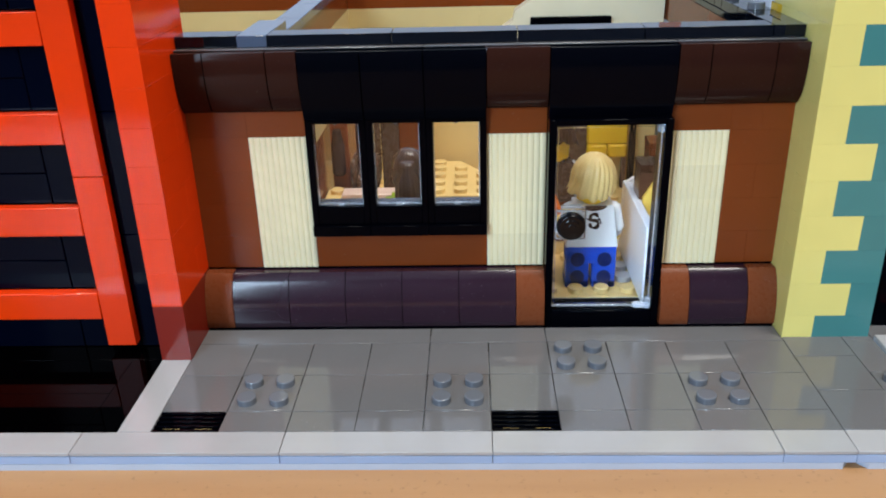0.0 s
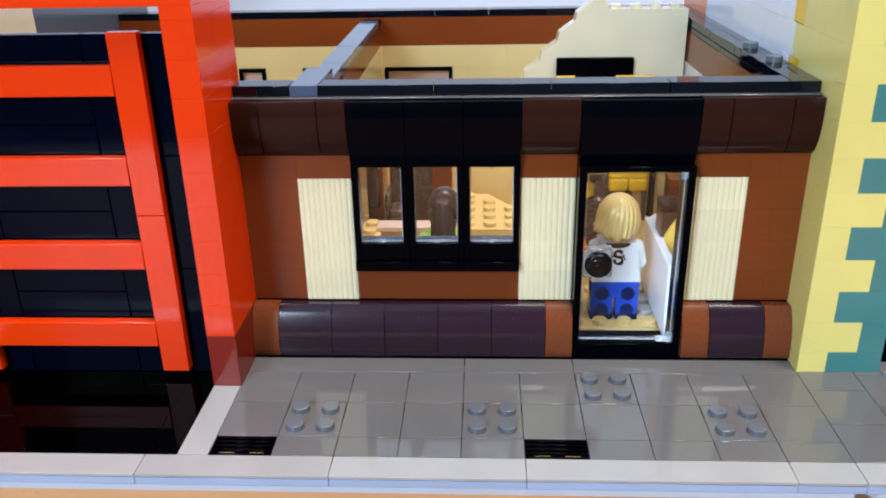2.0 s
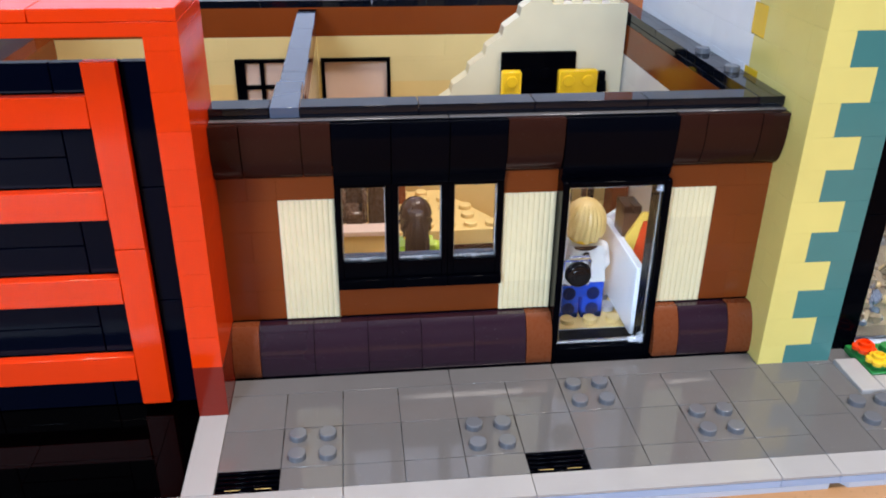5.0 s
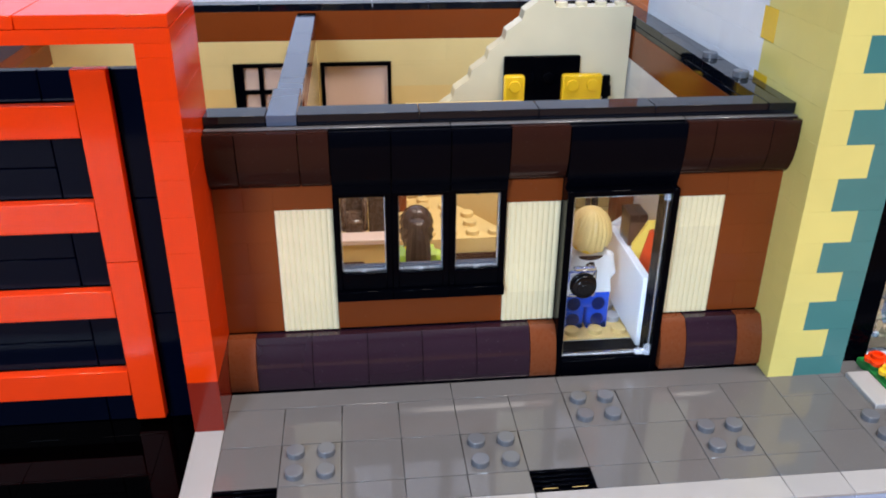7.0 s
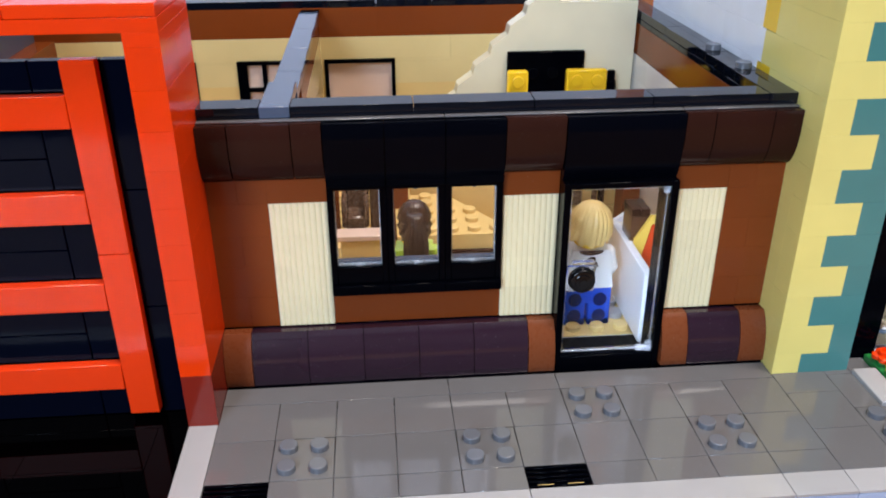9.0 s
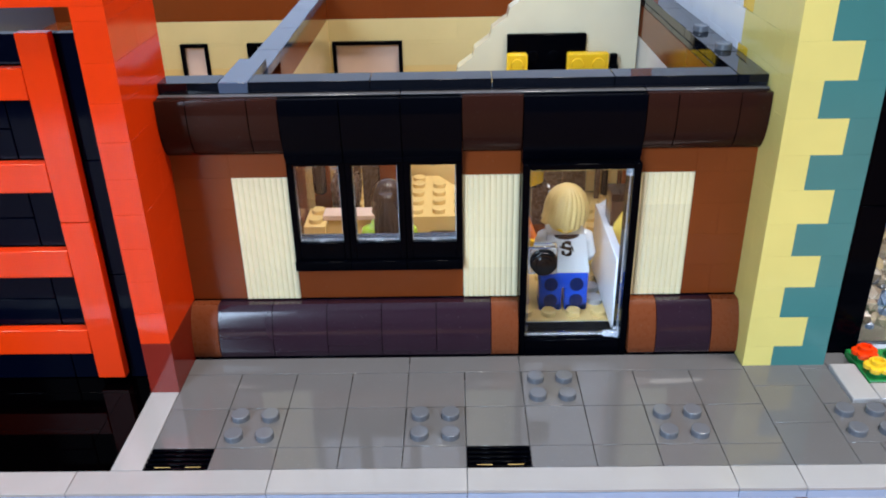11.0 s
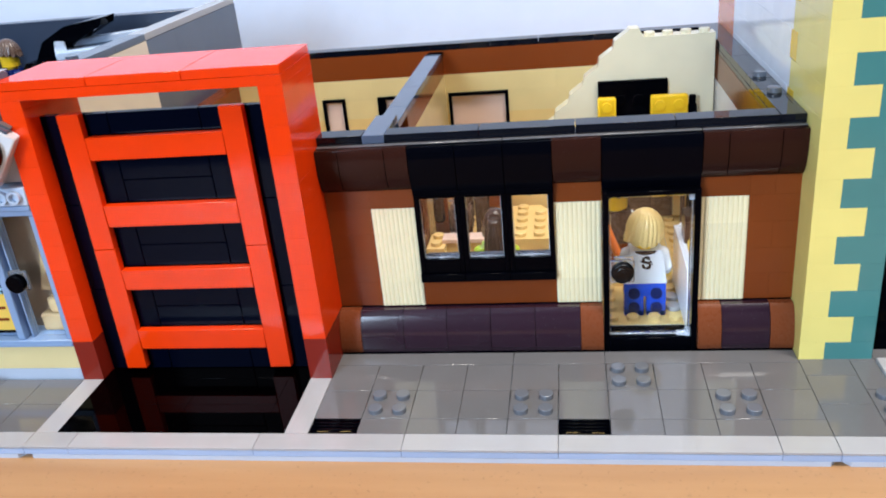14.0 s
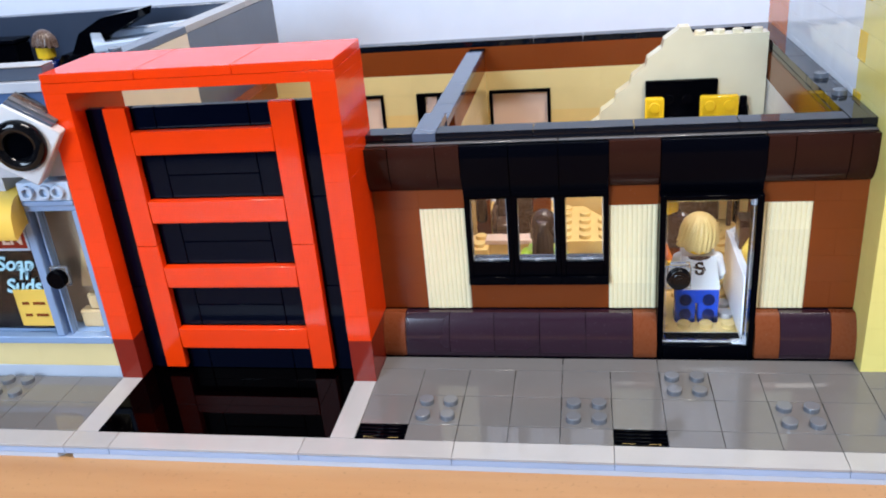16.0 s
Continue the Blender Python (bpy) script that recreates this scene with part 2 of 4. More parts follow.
def tube_bm(bm, base, axis, r0, r1, length, n=18, c=0.0):
    """A closed round bar from base along an axis, r0 to r1 wide, its far rim chamfered by c."""
    w = Vector(axis).normalized()
    u = w.orthogonal().normalized()
    v = w.cross(u)
    base = Vector(base)
    rings = [(0, r0), (length, r1)]
    if c:
        rings = [(0, r0), (length - 1.3 * c, r1)] + [(length - c + c * math.sin(a), r1 - c + c * math.cos(a)) for a in (0, 0.52, 1.05, 1.57)] + [(length, r1 - 1.4 * c)]
    loops = [[bm.verts.new(base + w * h + (u * math.cos(2 * math.pi * k / n) + v * math.sin(2 * math.pi * k / n)) * r) for k in range(n)] for h, r in rings]
    faces = [bm.faces.new(loops[0][::-1]), bm.faces.new(loops[-1])]
    for a, b in zip(loops, loops[1:]):
        faces += [bm.faces.new((a[k], a[(k + 1) % n], b[(k + 1) % n], b[k])) for k in range(n)]
    bmesh.ops.recalc_face_normals(bm, faces=faces)
    return faces


def stud_bm(bm, x, y, z, axis=(0, 0, 1), r=0.3, h=0.22):
    return tube_bm(bm, Vector((x, y, z)), axis, r, r, h, 20, 0.035)


def prism_bm(bm, outline, x0, x1):
    """A bar along x with an outline of (y, z)."""
    a = [bm.verts.new((x0, y, z)) for y, z in outline]
    b = [bm.verts.new((x1, y, z)) for y, z in outline]
    faces = [bm.faces.new(a), bm.faces.new(b[::-1])]
    n = len(a)
    faces += [bm.faces.new((a[k], b[k], b[(k + 1) % n], a[(k + 1) % n])) for k in range(n)]
    bmesh.ops.recalc_face_normals(bm, faces=faces)
    return faces


def plate_bm(bm, outline, y0, y1):
    """A flat slab with an outline of (x, z), from y0 to y1."""
    a = [bm.verts.new((x, y0, z)) for x, z in outline]
    b = [bm.verts.new((x, y1, z)) for x, z in outline]
    faces = [bm.faces.new(a), bm.faces.new(b[::-1])]
    n = len(a)
    faces += [bm.faces.new((a[k], b[k], b[(k + 1) % n], a[(k + 1) % n])) for k in range(n)]
    bmesh.ops.recalc_face_normals(bm, faces=faces)
    return faces


def to_mesh(bm, name, mats, origin, sharp=38):
    for v in bm.verts:
        v.co = (v.co - origin) * U
    me = bpy.data.meshes.new(name)
    bm.to_mesh(me)
    bm.free()
    for m in mats if isinstance(mats, (list, tuple)) else [mats]:
        me.materials.append(m)
    me.polygons.foreach_set("use_smooth", [True] * len(me.polygons))
    me.set_sharp_from_angle(angle=radians(sharp))
    return me


def part(name, bm, material, parent, label="", place=None):
    """One mesh from a bmesh whose points are in studs of the whole place."""
    place = Vector(place) if place is not None else (ORIGIN[parent] if parent is not None else Vector())
    ob = new(name, to_mesh(bm, name, material, place))
    hang(ob, parent, place)
    if label:
        ob["label"] = label
    return ob


def piece(name, x0, y0, z0, x1, y1, z1, material, parent, label="", gap=0.012, c=0.022, fine=False):
    """A chamfered block as a part; alike blocks share one mesh."""
    if fine:
        gap, c = 0.001, 0.004
    size = tuple(round(v, 4) for v in (x1 - x0, y1 - y0, z1 - z0))
    key = (size, material.name, gap, c)
    if key not in MESHES:
        bm = bmesh.new()
        box_bm(bm, gap, gap, gap, size[0] - gap, size[1] - gap, size[2] - gap, c)
        MESHES[key] = to_mesh(bm, name, material, Vector())
    ob = hang(new(name, MESHES[key]), parent, (x0, y0, z0))
    if label:
        ob["label"] = label
    return ob


def studded(name, x0, y0, z0, nx, ny, h, material, parent, label="", skip=(), stud=None):
    """A plate or brick with its studs in one mesh."""
    key = (name, nx, ny, h, material.name, tuple(skip), stud and stud.name)
    if key not in MESHES:
        bm = bmesh.new()
        box_bm(bm, 0.012, 0.012, 0.012, nx - 0.012, ny - 0.012, h - 0.004)
        for i in range(nx):
            for j in range(ny):
                if (i, j) not in skip:
                    for f in stud_bm(bm, i + 0.5, j + 0.5, h - 0.01):
                        f.material_index = 1
        MESHES[key] = to_mesh(bm, name, [material, stud or material], Vector())
    ob = hang(new(name, MESHES[key]), parent, (x0, y0, z0))
    if label:
        ob["label"] = label
    return ob


def arc(cy, cz, ry, rz, a0, a1, n=10):
    return [(cy + ry * math.cos(radians(a0 + (a1 - a0) * k / n)), cz + rz * math.sin(radians(a0 + (a1 - a0) * k / n))) for k in range(n + 1)]


def lettering(text, x, y, z, size, material, parent, depth=0.02, shear=0.0, bold=0.0):
    """Raised writing that faces the street; x, z is its lower left corner."""
    cu = bpy.data.curves.new("lettering", "FONT")
    cu.body, cu.size, cu.extrude, cu.shear, cu.offset = text, size * U, depth * U, shear, bold * U
    cu.materials.append(material)
    ob = new("lettering", cu)
    hang(ob, parent, (x, y, z))
    ob.rotation_euler = (radians(90), 0, 0)
    return ob


# ---- the room: table, walls, ceiling ----
TZ = -0.6  # table top, in studs below the pavement
table = thing("table", 0, -20, TZ - 94, "light wooden table that carries the toy street", "table")
bm = bmesh.new()
box_bm(bm, -90, -34, TZ - 4, 95, 33.8, TZ, 0.3)
part("tabletop", bm, TABLE, table)
for lx in (-85, 87):
    for ly in (-30, 22):
        bm = bmesh.new()
        box_bm(bm, lx, ly, TZ - 94, lx + 6, ly + 6, TZ - 4, 0.3)
        part("leg", bm, TABLE, table)
FZ, CZ = TZ - 94, 206
RX0, RX1, RY0, RY1 = -225, 225, -222, 34


def slab(name, x0, y0, z0, x1, y1, z1, material, label, category):
    bm = bmesh.new()
    box_bm(bm, x0, y0, z0, x1, y1, z1, 0.2)
    ob = part(name, bm, material, None, "", (x0, y0, z0))
    return tagged(ob, label, category, "", "structure")


slab("floor", RX0 - 8, RY0 - 8, FZ - 8, RX1 + 8, RY1 + 8, FZ, FLOORING, "grey-brown floor of the room", "floor")
slab("ceiling", RX0 - 8, RY0 - 8, CZ, RX1 + 8, RY1 + 8, CZ + 8, CEILPAINT, "plain white painted ceiling", "ceiling")
slab("wall_back", RX0, RY1, FZ, RX1, RY1 + 8, CZ, WALLPAINT, "plain white painted wall behind the table", "wall")
slab("wall_left", RX0 - 8, RY0 - 8, FZ, RX0, RY1 + 8, CZ, ROOMPAINT, "plain grey painted side wall", "wall")
slab("wall_right", RX1, RY0 - 8, FZ, RX1 + 8, RY1 + 8, CZ, ROOMPAINT, "plain grey painted side wall", "wall")
# wall with the window opening behind the camera
wall_window = thing("wall_window", 0, RY0, FZ, "grey painted wall with a wide window opening", "wall", "", "structure")
for a in ((RX0, FZ, -134, CZ), (-66, FZ, RX1, CZ), (-134, FZ, -66, 21), (-134, 194, -66, CZ)):
    bm = bmesh.new()
    box_bm(bm, a[0], RY0 - 8, a[1], a[2], RY0, a[3], 0.2)
    part("wall_piece", bm, ROOMPAINT, wall_window)
ceiling_lamp = thing("ceiling_lamp", 62, -45, CZ, "flat white ceiling lamp panel in a thin frame", "lamp")
bm = bmesh.new()
for a in ((16, -80, 18, -10), (107, -80, 109, -10), (18, -80, 107, -78), (18, -12, 107, -10)):
    box_bm(bm, a[0], a[1], CZ - 2, a[2], a[3], CZ, 0.1)
part("lamp_frame", bm, LAMPFRAME, ceiling_lamp)

# ---- baseplates and pavement ----
def baseplate(x0, x1, label):
    bm = bmesh.new()
    y0, y1, c = -7.0, 25.0, 0.35
    pts = [(x0 + c, y0), (x1 - c, y0), (x1 - 0.05, y0 + c), (x1 - 0.05, y1 - c), (x1 - c, y1), (x0 + c, y1), (x0 + 0.05, y1 - c), (x0 + 0.05, y0 + c)]
    lo = [bm.verts.new((x, y, TZ)) for x, y in pts]
    hi = [bm.verts.new((x, y, -0.4)) for x, y in pts]
    bm.faces.new(lo[::-1])
    bm.faces.new(hi)
    for k in range(8):
        bm.faces.new((lo[k], lo[(k + 1) % 8], hi[(k + 1) % 8], hi[k]))
    bmesh.ops.recalc_face_normals(bm, faces=bm.faces[:])
    ob = part("baseplate", bm, BASEGREY, None, "", (x0, y0, TZ))
    return tagged(ob, label, "baseplate", "baseplates", "structure")


baseplate(-12, 20, "pale grey toy baseplate under the brown shop")
baseplate(20, 52, "pale grey toy baseplate under the yellow corner house")
baseplate(-44, -12, "pale grey toy baseplate under the laundry")

pavement = thing("pavement", 0, -7, -0.4, "pavement of glossy dark grey toy tiles with bare studs", "pavement", "", "structure")


def tile(x0, y0, x1, y1, material=GREY, parent=pavement, name="tile"):
    return piece(name, x0, y0, -0.4, x1, y1, 0.0, material, parent, gap=0.01, c=0.011)


def stud_tile(x0, y0):
    ob = studded("stud_plate", x0, y0, -0.4, 2, 2, 0.4, GREY, pavement, stud=STUDGREY)
    return ob


def grate(x0, y0):
    """Black ribbed grille tile, two studs wide, with slots and short tan bars as painted glints."""
    bm = bmesh.new()
    box_bm(bm, x0 + 0.012, y0 + 0.012, -0.4, x0 + 1.988, y0 + 0.988, -0.3)
    for k in range(5):
        y = y0 + 0.012 + k * 0.216
        box_bm(bm, x0 + 0.012, y, -0.3, x0 + 1.988, y + 0.112, 0.0, 0.02)
    for a in (0.012, 0.94, 1.868):
        box_bm(bm, x0 + a, y0 + 0.02, -0.31, x0 + a + 0.12, y0 + 0.98, -0.1, 0.02)
    g = part("grille_tile", bm, BLACK, pavement, "black ribbed drain grille tile", (x0, y0, -0.4))
    bm = bmesh.new()
    for a in (0.3, 1.25):
        box_bm(bm, x0 + a, y0 + 0.13, -0.3, x0 + a + 0.5, y0 + 0.22, -0.07, 0.01)
    part("slot_floor", bm, TAN, g, "tan glint in the slots", (x0, y0, -0.4))


STUDS = {(2, -5), (8, -5), (16, -5), (12, -3)}
for a, b in ((0, 8), (8, 12), (12, 20)):
    tile(a, -1, b, 0)
for x in range(0, 20, 2):
    for y in (-3, -5):
        if (x, y) in STUDS:
            stud_tile(x, y)
        else:
            tile(x, y, x + 2, y + 2)
    if x in (0, 10):
        grate(x, -6)
    else:
        tile(x, -6, x + 2, -5)
# in front of the corner house
for x0, y0, x1, y1 in ((20, -2, 22, 0), (22, -1.0, 23, 0), (20, -4, 22, -2), (20, -6, 22, -4), (22, -3, 24, -1), (24, -4, 26, -3), (26, -4, 28, -3), (22, -6, 23, -5), (24, -6, 26, -5), (26, -6, 28, -5), (28, -6, 30, -3), (26, -5, 28, -4), (30, -6, 34, -3)):
    if (x0, y0) != (22, -3):
        tile(x0, y0, x1, y1)
tile(22, -3, 23, -1)
tile(23, -0.93, 23.9, -0.02)
stud_tile(22, -5)
tile(23, -6, 24, -5)
tile(24, -5, 26, -4)
# in front of the laundry
for x in range(-32, -12, 2):
    for y in (-4, -6):
        if (x, y) in ((-18, -4), (-26, -4)):
            stud_tile(x, y)
        else:
            tile(x, y, x + 2, y + 2)

kerb = thing("kerb", 0, -7, -0.4, "light grey kerb of long smooth toy tiles", "kerb", "", "structure")
KX = [-44, -36, -28, -20, -12, -10, -2, 4, 10, 18, 20, 28, 36, 44, 52]
for a, b in zip(KX, KX[1:]):
    piece("kerb_tile", a, -7, -0.13, b, -6, 0.0, LIGHTGREY, kerb, gap=0.01, c=0.011)
    # lower strip of the kerb front, coloured as if lit by blue daylight
    piece("kerb_plate", a, -7, -0.4, b, -6, -0.13, KERBDAYLIT, kerb, "lower kerb front, light grey with blue window light in its colour", gap=0.01, c=0.008)
for x in (-12, -1):
    tile(x, -6, x + 1, -2, LIGHTGREY, kerb, "edge_tile")

driveway = thing("driveway", -6, -6, -0.4, "glossy black driveway of toy tiles before the red gate", "driveway", "", "structure")
for x0, y0, x1, y1 in ((-11, -6, -10, -2), (-10, -6, -6, -4), (-6, -6, -2, -4), (-10, -4, -6, -2), (-6, -4, -2, -2), (-2, -6, -1, -2), (-11, -2, -1, 0)):
    piece("tile", x0, y0, -0.4, x1, y1, 0.0, DRIVEBLACK, driveway, gap=0.004, c=0.008)

# ---- front of the brown shop ----
wall_front = thing("wall_front", 0, 1, -0.4, "glossy reddish-brown toy brick shop front", "wall", "", "structure")
Z = [-0.4 + 1.2 * k for k in range(10)]
for k in range(2, 7):
    for x in (0, 18):
        if k % 2:
            piece("brick", x, 1, Z[k], x + 2, 2, Z[k + 1], BROWN, wall_front, fine=True)
        else:
            piece("brick", x, 1, Z[k], x + 1, 2, Z[k + 1], BROWN, wall_front, fine=True)
            piece("brick", x + 1, 1, Z[k], x + 2, 2, Z[k + 1], BROWN, wall_front, fine=True)
for x in (2, 10, 16):
    piece("brick", x, 1, Z[6], x + 2, 2, Z[7], BROWN, wall_front, fine=True)
piece("brick", 4, 1, Z[2], 10, 2, 3.32, BROWN, wall_front, fine=True)
# backing courses behind the skirting and behind the cornice
for x0, x1 in ((0, 4), (4, 8), (8, 12), (16, 20)):
    piece("backing_brick", x0, 1, -0.4, x1, 2, 0.8, BLACK, wall_front)
    piece("backing_brick", x0, 1, 0.8, x1, 2, 2.0, BLACK, wall_front)
for x0, x1 in ((0, 3), (3, 7), (7, 11), (11, 15), (15, 20)):
    piece("backing_brick", x0, 1, 8.0, x1, 2, 9.5, BLACK, wall_front)
piece("lintel_brick", 4, 1, 7.41, 10, 2, 8.0, BLACK, wall_front, fine=True)
piece("lintel_brick", 12, 1, 7.41, 16, 2, 8.0, BLACK, wall_front, fine=True)
piece("threshold", 0, 0.05, -0.4, 12, 1, 0.06, BLACK, wall_front)
piece("threshold", 16, 0.05, -0.4, 20, 1, 0.06, BLACK, wall_front)


def shutter(x0):
    """Cream grille brick, ribbed from top to bottom, in four stacked courses that read as one shutter."""
    s = thing("shutter", x0 + 1, 1, 2.0, "cream vertically ribbed shutter beside the opening", "shutter", "shutters of the shop")
    for k in range(4):
        bm = bmesh.new()
        z0, z1 = Z[2 + k] + 0.001, Z[3 + k] - 0.001
        pts = [(x0 + 0.012, 1.98), (x0 + 0.012, 1.0)]
        n = 10
        w = 1.976 / n
        for r in range(n):
            a = x0 + 0.012 + r * w
            pts += [(a + w * 0.2, 0.962), (a + w * 0.5, 0.945), (a + w * 0.8, 0.962), (a + w, 1.0)]
        pts += [(x0 + 1.988, 1.98)]
        lo = [bm.verts.new((x, y, z0)) for x, y in pts]
        hi = [bm.verts.new((x, y, z1)) for x, y in pts]
        bm.faces.new(lo)
        bm.faces.new(hi[::-1])
        m = len(pts)
        for q in range(m):
            bm.faces.new((lo[q], lo[(q + 1) % m], hi[(q + 1) % m], hi[q]))
        bmesh.ops.recalc_face_normals(bm, faces=bm.faces[:])
        part("ribbed_brick", bm, CREAM, s)


for x in (2, 10, 16):
    shutter(x)

skirting = thing("skirting", 0, 0, 0, "curved dark plum and brown skirting along the shop front", "skirting", "", "structure")
CURVE = [(1.0, 0.07), (0.03, 0.07), (0.0, 0.11), (0.0, 0.35)] + arc(1.0, 0.35, 1.0, 1.77, 180, 114, 12)[1:] + [(0.65, 1.965), (1.0, 1.935)]
for x0, x1, mat in ((0, 1, DULLBROWN), (1, 3, PLUM), (3, 5, PLUM), (5, 7, PLUM), (7, 9, PLUM), (9, 11, PLUM), (11, 12, DULLBROWN), (16, 17, DULLBROWN), (17, 19, PLUM), (19, 20, DULLBROWN)):
    bm = bmesh.new()
    prism_bm(bm, CURVE, x0 + 0.012, x1 - 0.012)
    part("curved_slope", bm, mat, skirting, "", (x0, 0, 0))

cornice = thing("cornice", 0, 1, 7.6, "overhanging dark brown and black curved cornice", "cornice", "", "structure")
COVE = [(1.0, 9.72), (0.41, 9.72), (0.40, 9.70), (0.40, 9.2)] + arc(1.05, 9.1, 0.65, 1.45, 180, 256, 12)[1:] + [(1.0, 7.7)]
HOOD = [(1.0, 9.70), (0.37, 9.70), (0.36, 9.68), (0.36, 9.1), (0.39, 8.6), (0.46, 8.1), (0.58, 7.65), (0.68, 7.42), (1.0, 7.42)]
for x0, x1, mat, shape in ((0, 1, DARKBROWN, COVE), (1, 3, DARKBROWN, COVE), (3, 4, DARKBROWN, COVE), (4, 6, HOODBLACK, HOOD), (6, 8, HOODBLACK, HOOD), (8, 10, HOODBLACK, HOOD), (10, 12, DARKBROWN, COVE), (12, 16, HOODBLACK, HOOD), (16, 17, DARKBROWN, COVE), (17, 19, DARKBROWN, COVE), (19, 20, DARKBROWN, COVE)):
    bm = bmesh.new()
    prism_bm(bm, shape, x0 + 0.018, x1 - 0.018)
    part("cornice_piece", bm, mat, cornice, "", (x0, 1, 7.6))
for a, b in ((0, 8), (8, 16), (16, 20)):
    piece("ledge_strip", a, 0.72, 9.715, b, 1.0, 9.79, LEDGE, cornice, "thin grey strip on the ledge")
BY = 20.5  # inner face of the back wall
coping = thing("coping", 0, 1, 9.6, "black toy tile coping along the open wall tops", "coping", "", "structure")
for x0, x1 in ((0, 2), (3, 7), (7, 11), (11, 15), (15, 19)):
    piece("coping_tile", x0, 1.0, 9.76, x1, 2.0, 10.16, CAPBLACK, coping, c=0.012)
for x0, x1 in ((0, 4), (4, 10), (10, 16), (16, 20)):
    piece("coping_plate", x0, 1.0, 9.5, x1, 2.0, 9.76, CAPBLACK, coping, c=0.012)
piece("coping_tile", 19, 1.0, 9.76, 20, 4.0, 10.16, CAPBLACK, coping, c=0.012)
for y0, y1 in ((5, 7), (8, 12), (12, 16), (16, BY)):
    piece("coping_tile", 19, y0, 9.76, 20, y1, 10.16, CAPBLACK, coping, c=0.012)
for y in (4, 7):
    ob = studded("stud_plate", 19, y, 9.76, 1, 1, 0.4, CAPBLACK, coping, stud=STUDGREY)
for y0, y1 in ((2, 6), (6, 10), (10, 14), (14, BY)):
    piece("coping_plate", 19, y0, 9.5, 20, y1, 9.76, CAPBLACK, coping, c=0.012)
piece("coping_tile", 2, 19.2, 9.4, 3, BY, 9.7, BLACK, coping)
piece("coping_tile", 2, 1.0, 9.76, 3, 4.2, 10.16, WALLTOP, coping)
for y0, y1 in ((4.2, 7), (7, 11), (11, 15), (15, 19.2)):
    piece("coping_tile", 2, y0, 9.4, 3, y1, 9.8, WALLTOP, coping)


# ---- windows and door of the shop front ----
def ring_bm(bm, x0, z0, x1, z1, w, wb, wt, y0, y1, c=0.03):
    box_bm(bm, x0, y0, z0, x0 + w, y1, z1, c)
    box_bm(bm, x1 - w, y0, z0, x1, y1, z1, c)
    box_bm(bm, x0 + w - 0.01, y0, z0, x1 - w + 0.01, y1, z0 + wb, c)
    box_bm(bm, x0 + w - 0.01, y0, z1 - wt, x1 - w + 0.01, y1, z1, c)


for k, x in enumerate((4, 6, 8)):
    win = thing("window_%d" % (k + 1), x + 1, 0.7, 3.2, "black framed toy window with a clear pane and a deep sill", "window", "shop windows", "structure")
    bm = bmesh.new()
    ring_bm(bm, x + 0.0005, 3.7, x + 1.9995, 7.4, 0.22, 0.66, 0.12, 0.74, 1.45, 0.02)
    part("window_frame", bm, BLACK, win)
    bm = bmesh.new()
    box_bm(bm, x + 0.0005, 0.58, 3.32, x + 1.9995, 1.95, 3.7, 0.02)
    part("window_sill", bm, BLACK, win)
    bm = bmesh.new()
    box_bm(bm, x + 0.25, 1.0, 4.38, x + 1.75, 1.06, 7.24, 0.01)
    p = part("pane", bm, GLASS, win, "clear plastic pane")
    p.visible_shadow = False
    bm = bmesh.new()
    ring_bm(bm, x + 0.225, 4.35, x + 1.775, 7.27, 0.035, 0.05, 0.03, 0.9, 1.1, 0.012)
    box_bm(bm, x + 0.9, 0.82, 4.33, x + 1.1, 0.95, 4.47, 0.03)
    box_bm(bm, x + 0.95, 0.8, 7.22, x + 1.05, 0.95, 7.32, 0.02)
    f = bmesh.new()
    box_bm(f, x + 0.23, 1.1, 4.35, x + 1.77, 1.44, 4.42, 0.01)
    part("pane_flange", f, FLANGE, p, "greyish clear flange at the foot of the pane")
    e = part("pane_rim", bm, EDGE, p, "clear plastic rim with a small catch")
    e.visible_shadow = False

door = thing("door_1", 14, 0.5, -0.2, "black framed clear plastic shop door, shut", "door", "", "structure")
bm = bmesh.new()
box_bm(bm, 12.012, 0.25, -0.38, 12.26, 1.6, 7.42, 0.03)
box_bm(bm, 15.74, 0.25, -0.38, 15.988, 1.6, 7.42, 0.03)
box_bm(bm, 12.25, 0.25, -0.38, 15.75, 0.95, 0.5, 0.03)
box_bm(bm, 12.25, 0.25, 7.22, 15.75, 1.6, 7.42, 0.03)
part("door_frame", bm, BLACK, door)
bm = bmesh.new()
box_bm(bm, 12.34, 0.5, 0.68, 15.66, 0.56, 7.1, 0.01)
pane = part("door_pane", bm, GLASS, door, "clear plastic door leaf")
pane.visible_shadow = False
bm = bmesh.new()
box_bm(bm, 12.27, 0.49, 0.56, 15.7, 0.57, 0.62, 0.01)
box_bm(bm, 12.27, 0.49, 0.62, 12.3, 0.57, 7.17, 0.01)
box_bm(bm, 15.67, 0.49, 0.62, 15.7, 0.57, 7.17, 0.01)
box_bm(bm, 12.27, 0.49, 7.17, 15.7, 0.57, 7.2, 0.01)
box_bm(bm, 15.12, 0.3, 0.56, 15.7, 0.6, 0.74, 0.05)
tube_bm(bm, (15.6, 0.42, 0.56), (0, 0, 1), 0.13, 0.13, 0.36, 14, 0.03)
tube_bm(bm, (15.62, 0.42, 6.95), (0, 0, 1), 0.12, 0.12, 0.25, 14, 0.03)
r = part("door_rim", bm, EDGE, pane, "clear plastic rim and hinge")
r.visible_shadow = False
bm = bmesh.new()
box_bm(bm, 12.3, 0.34, 3.2, 13.34, 0.49, 4.28, 0.05)
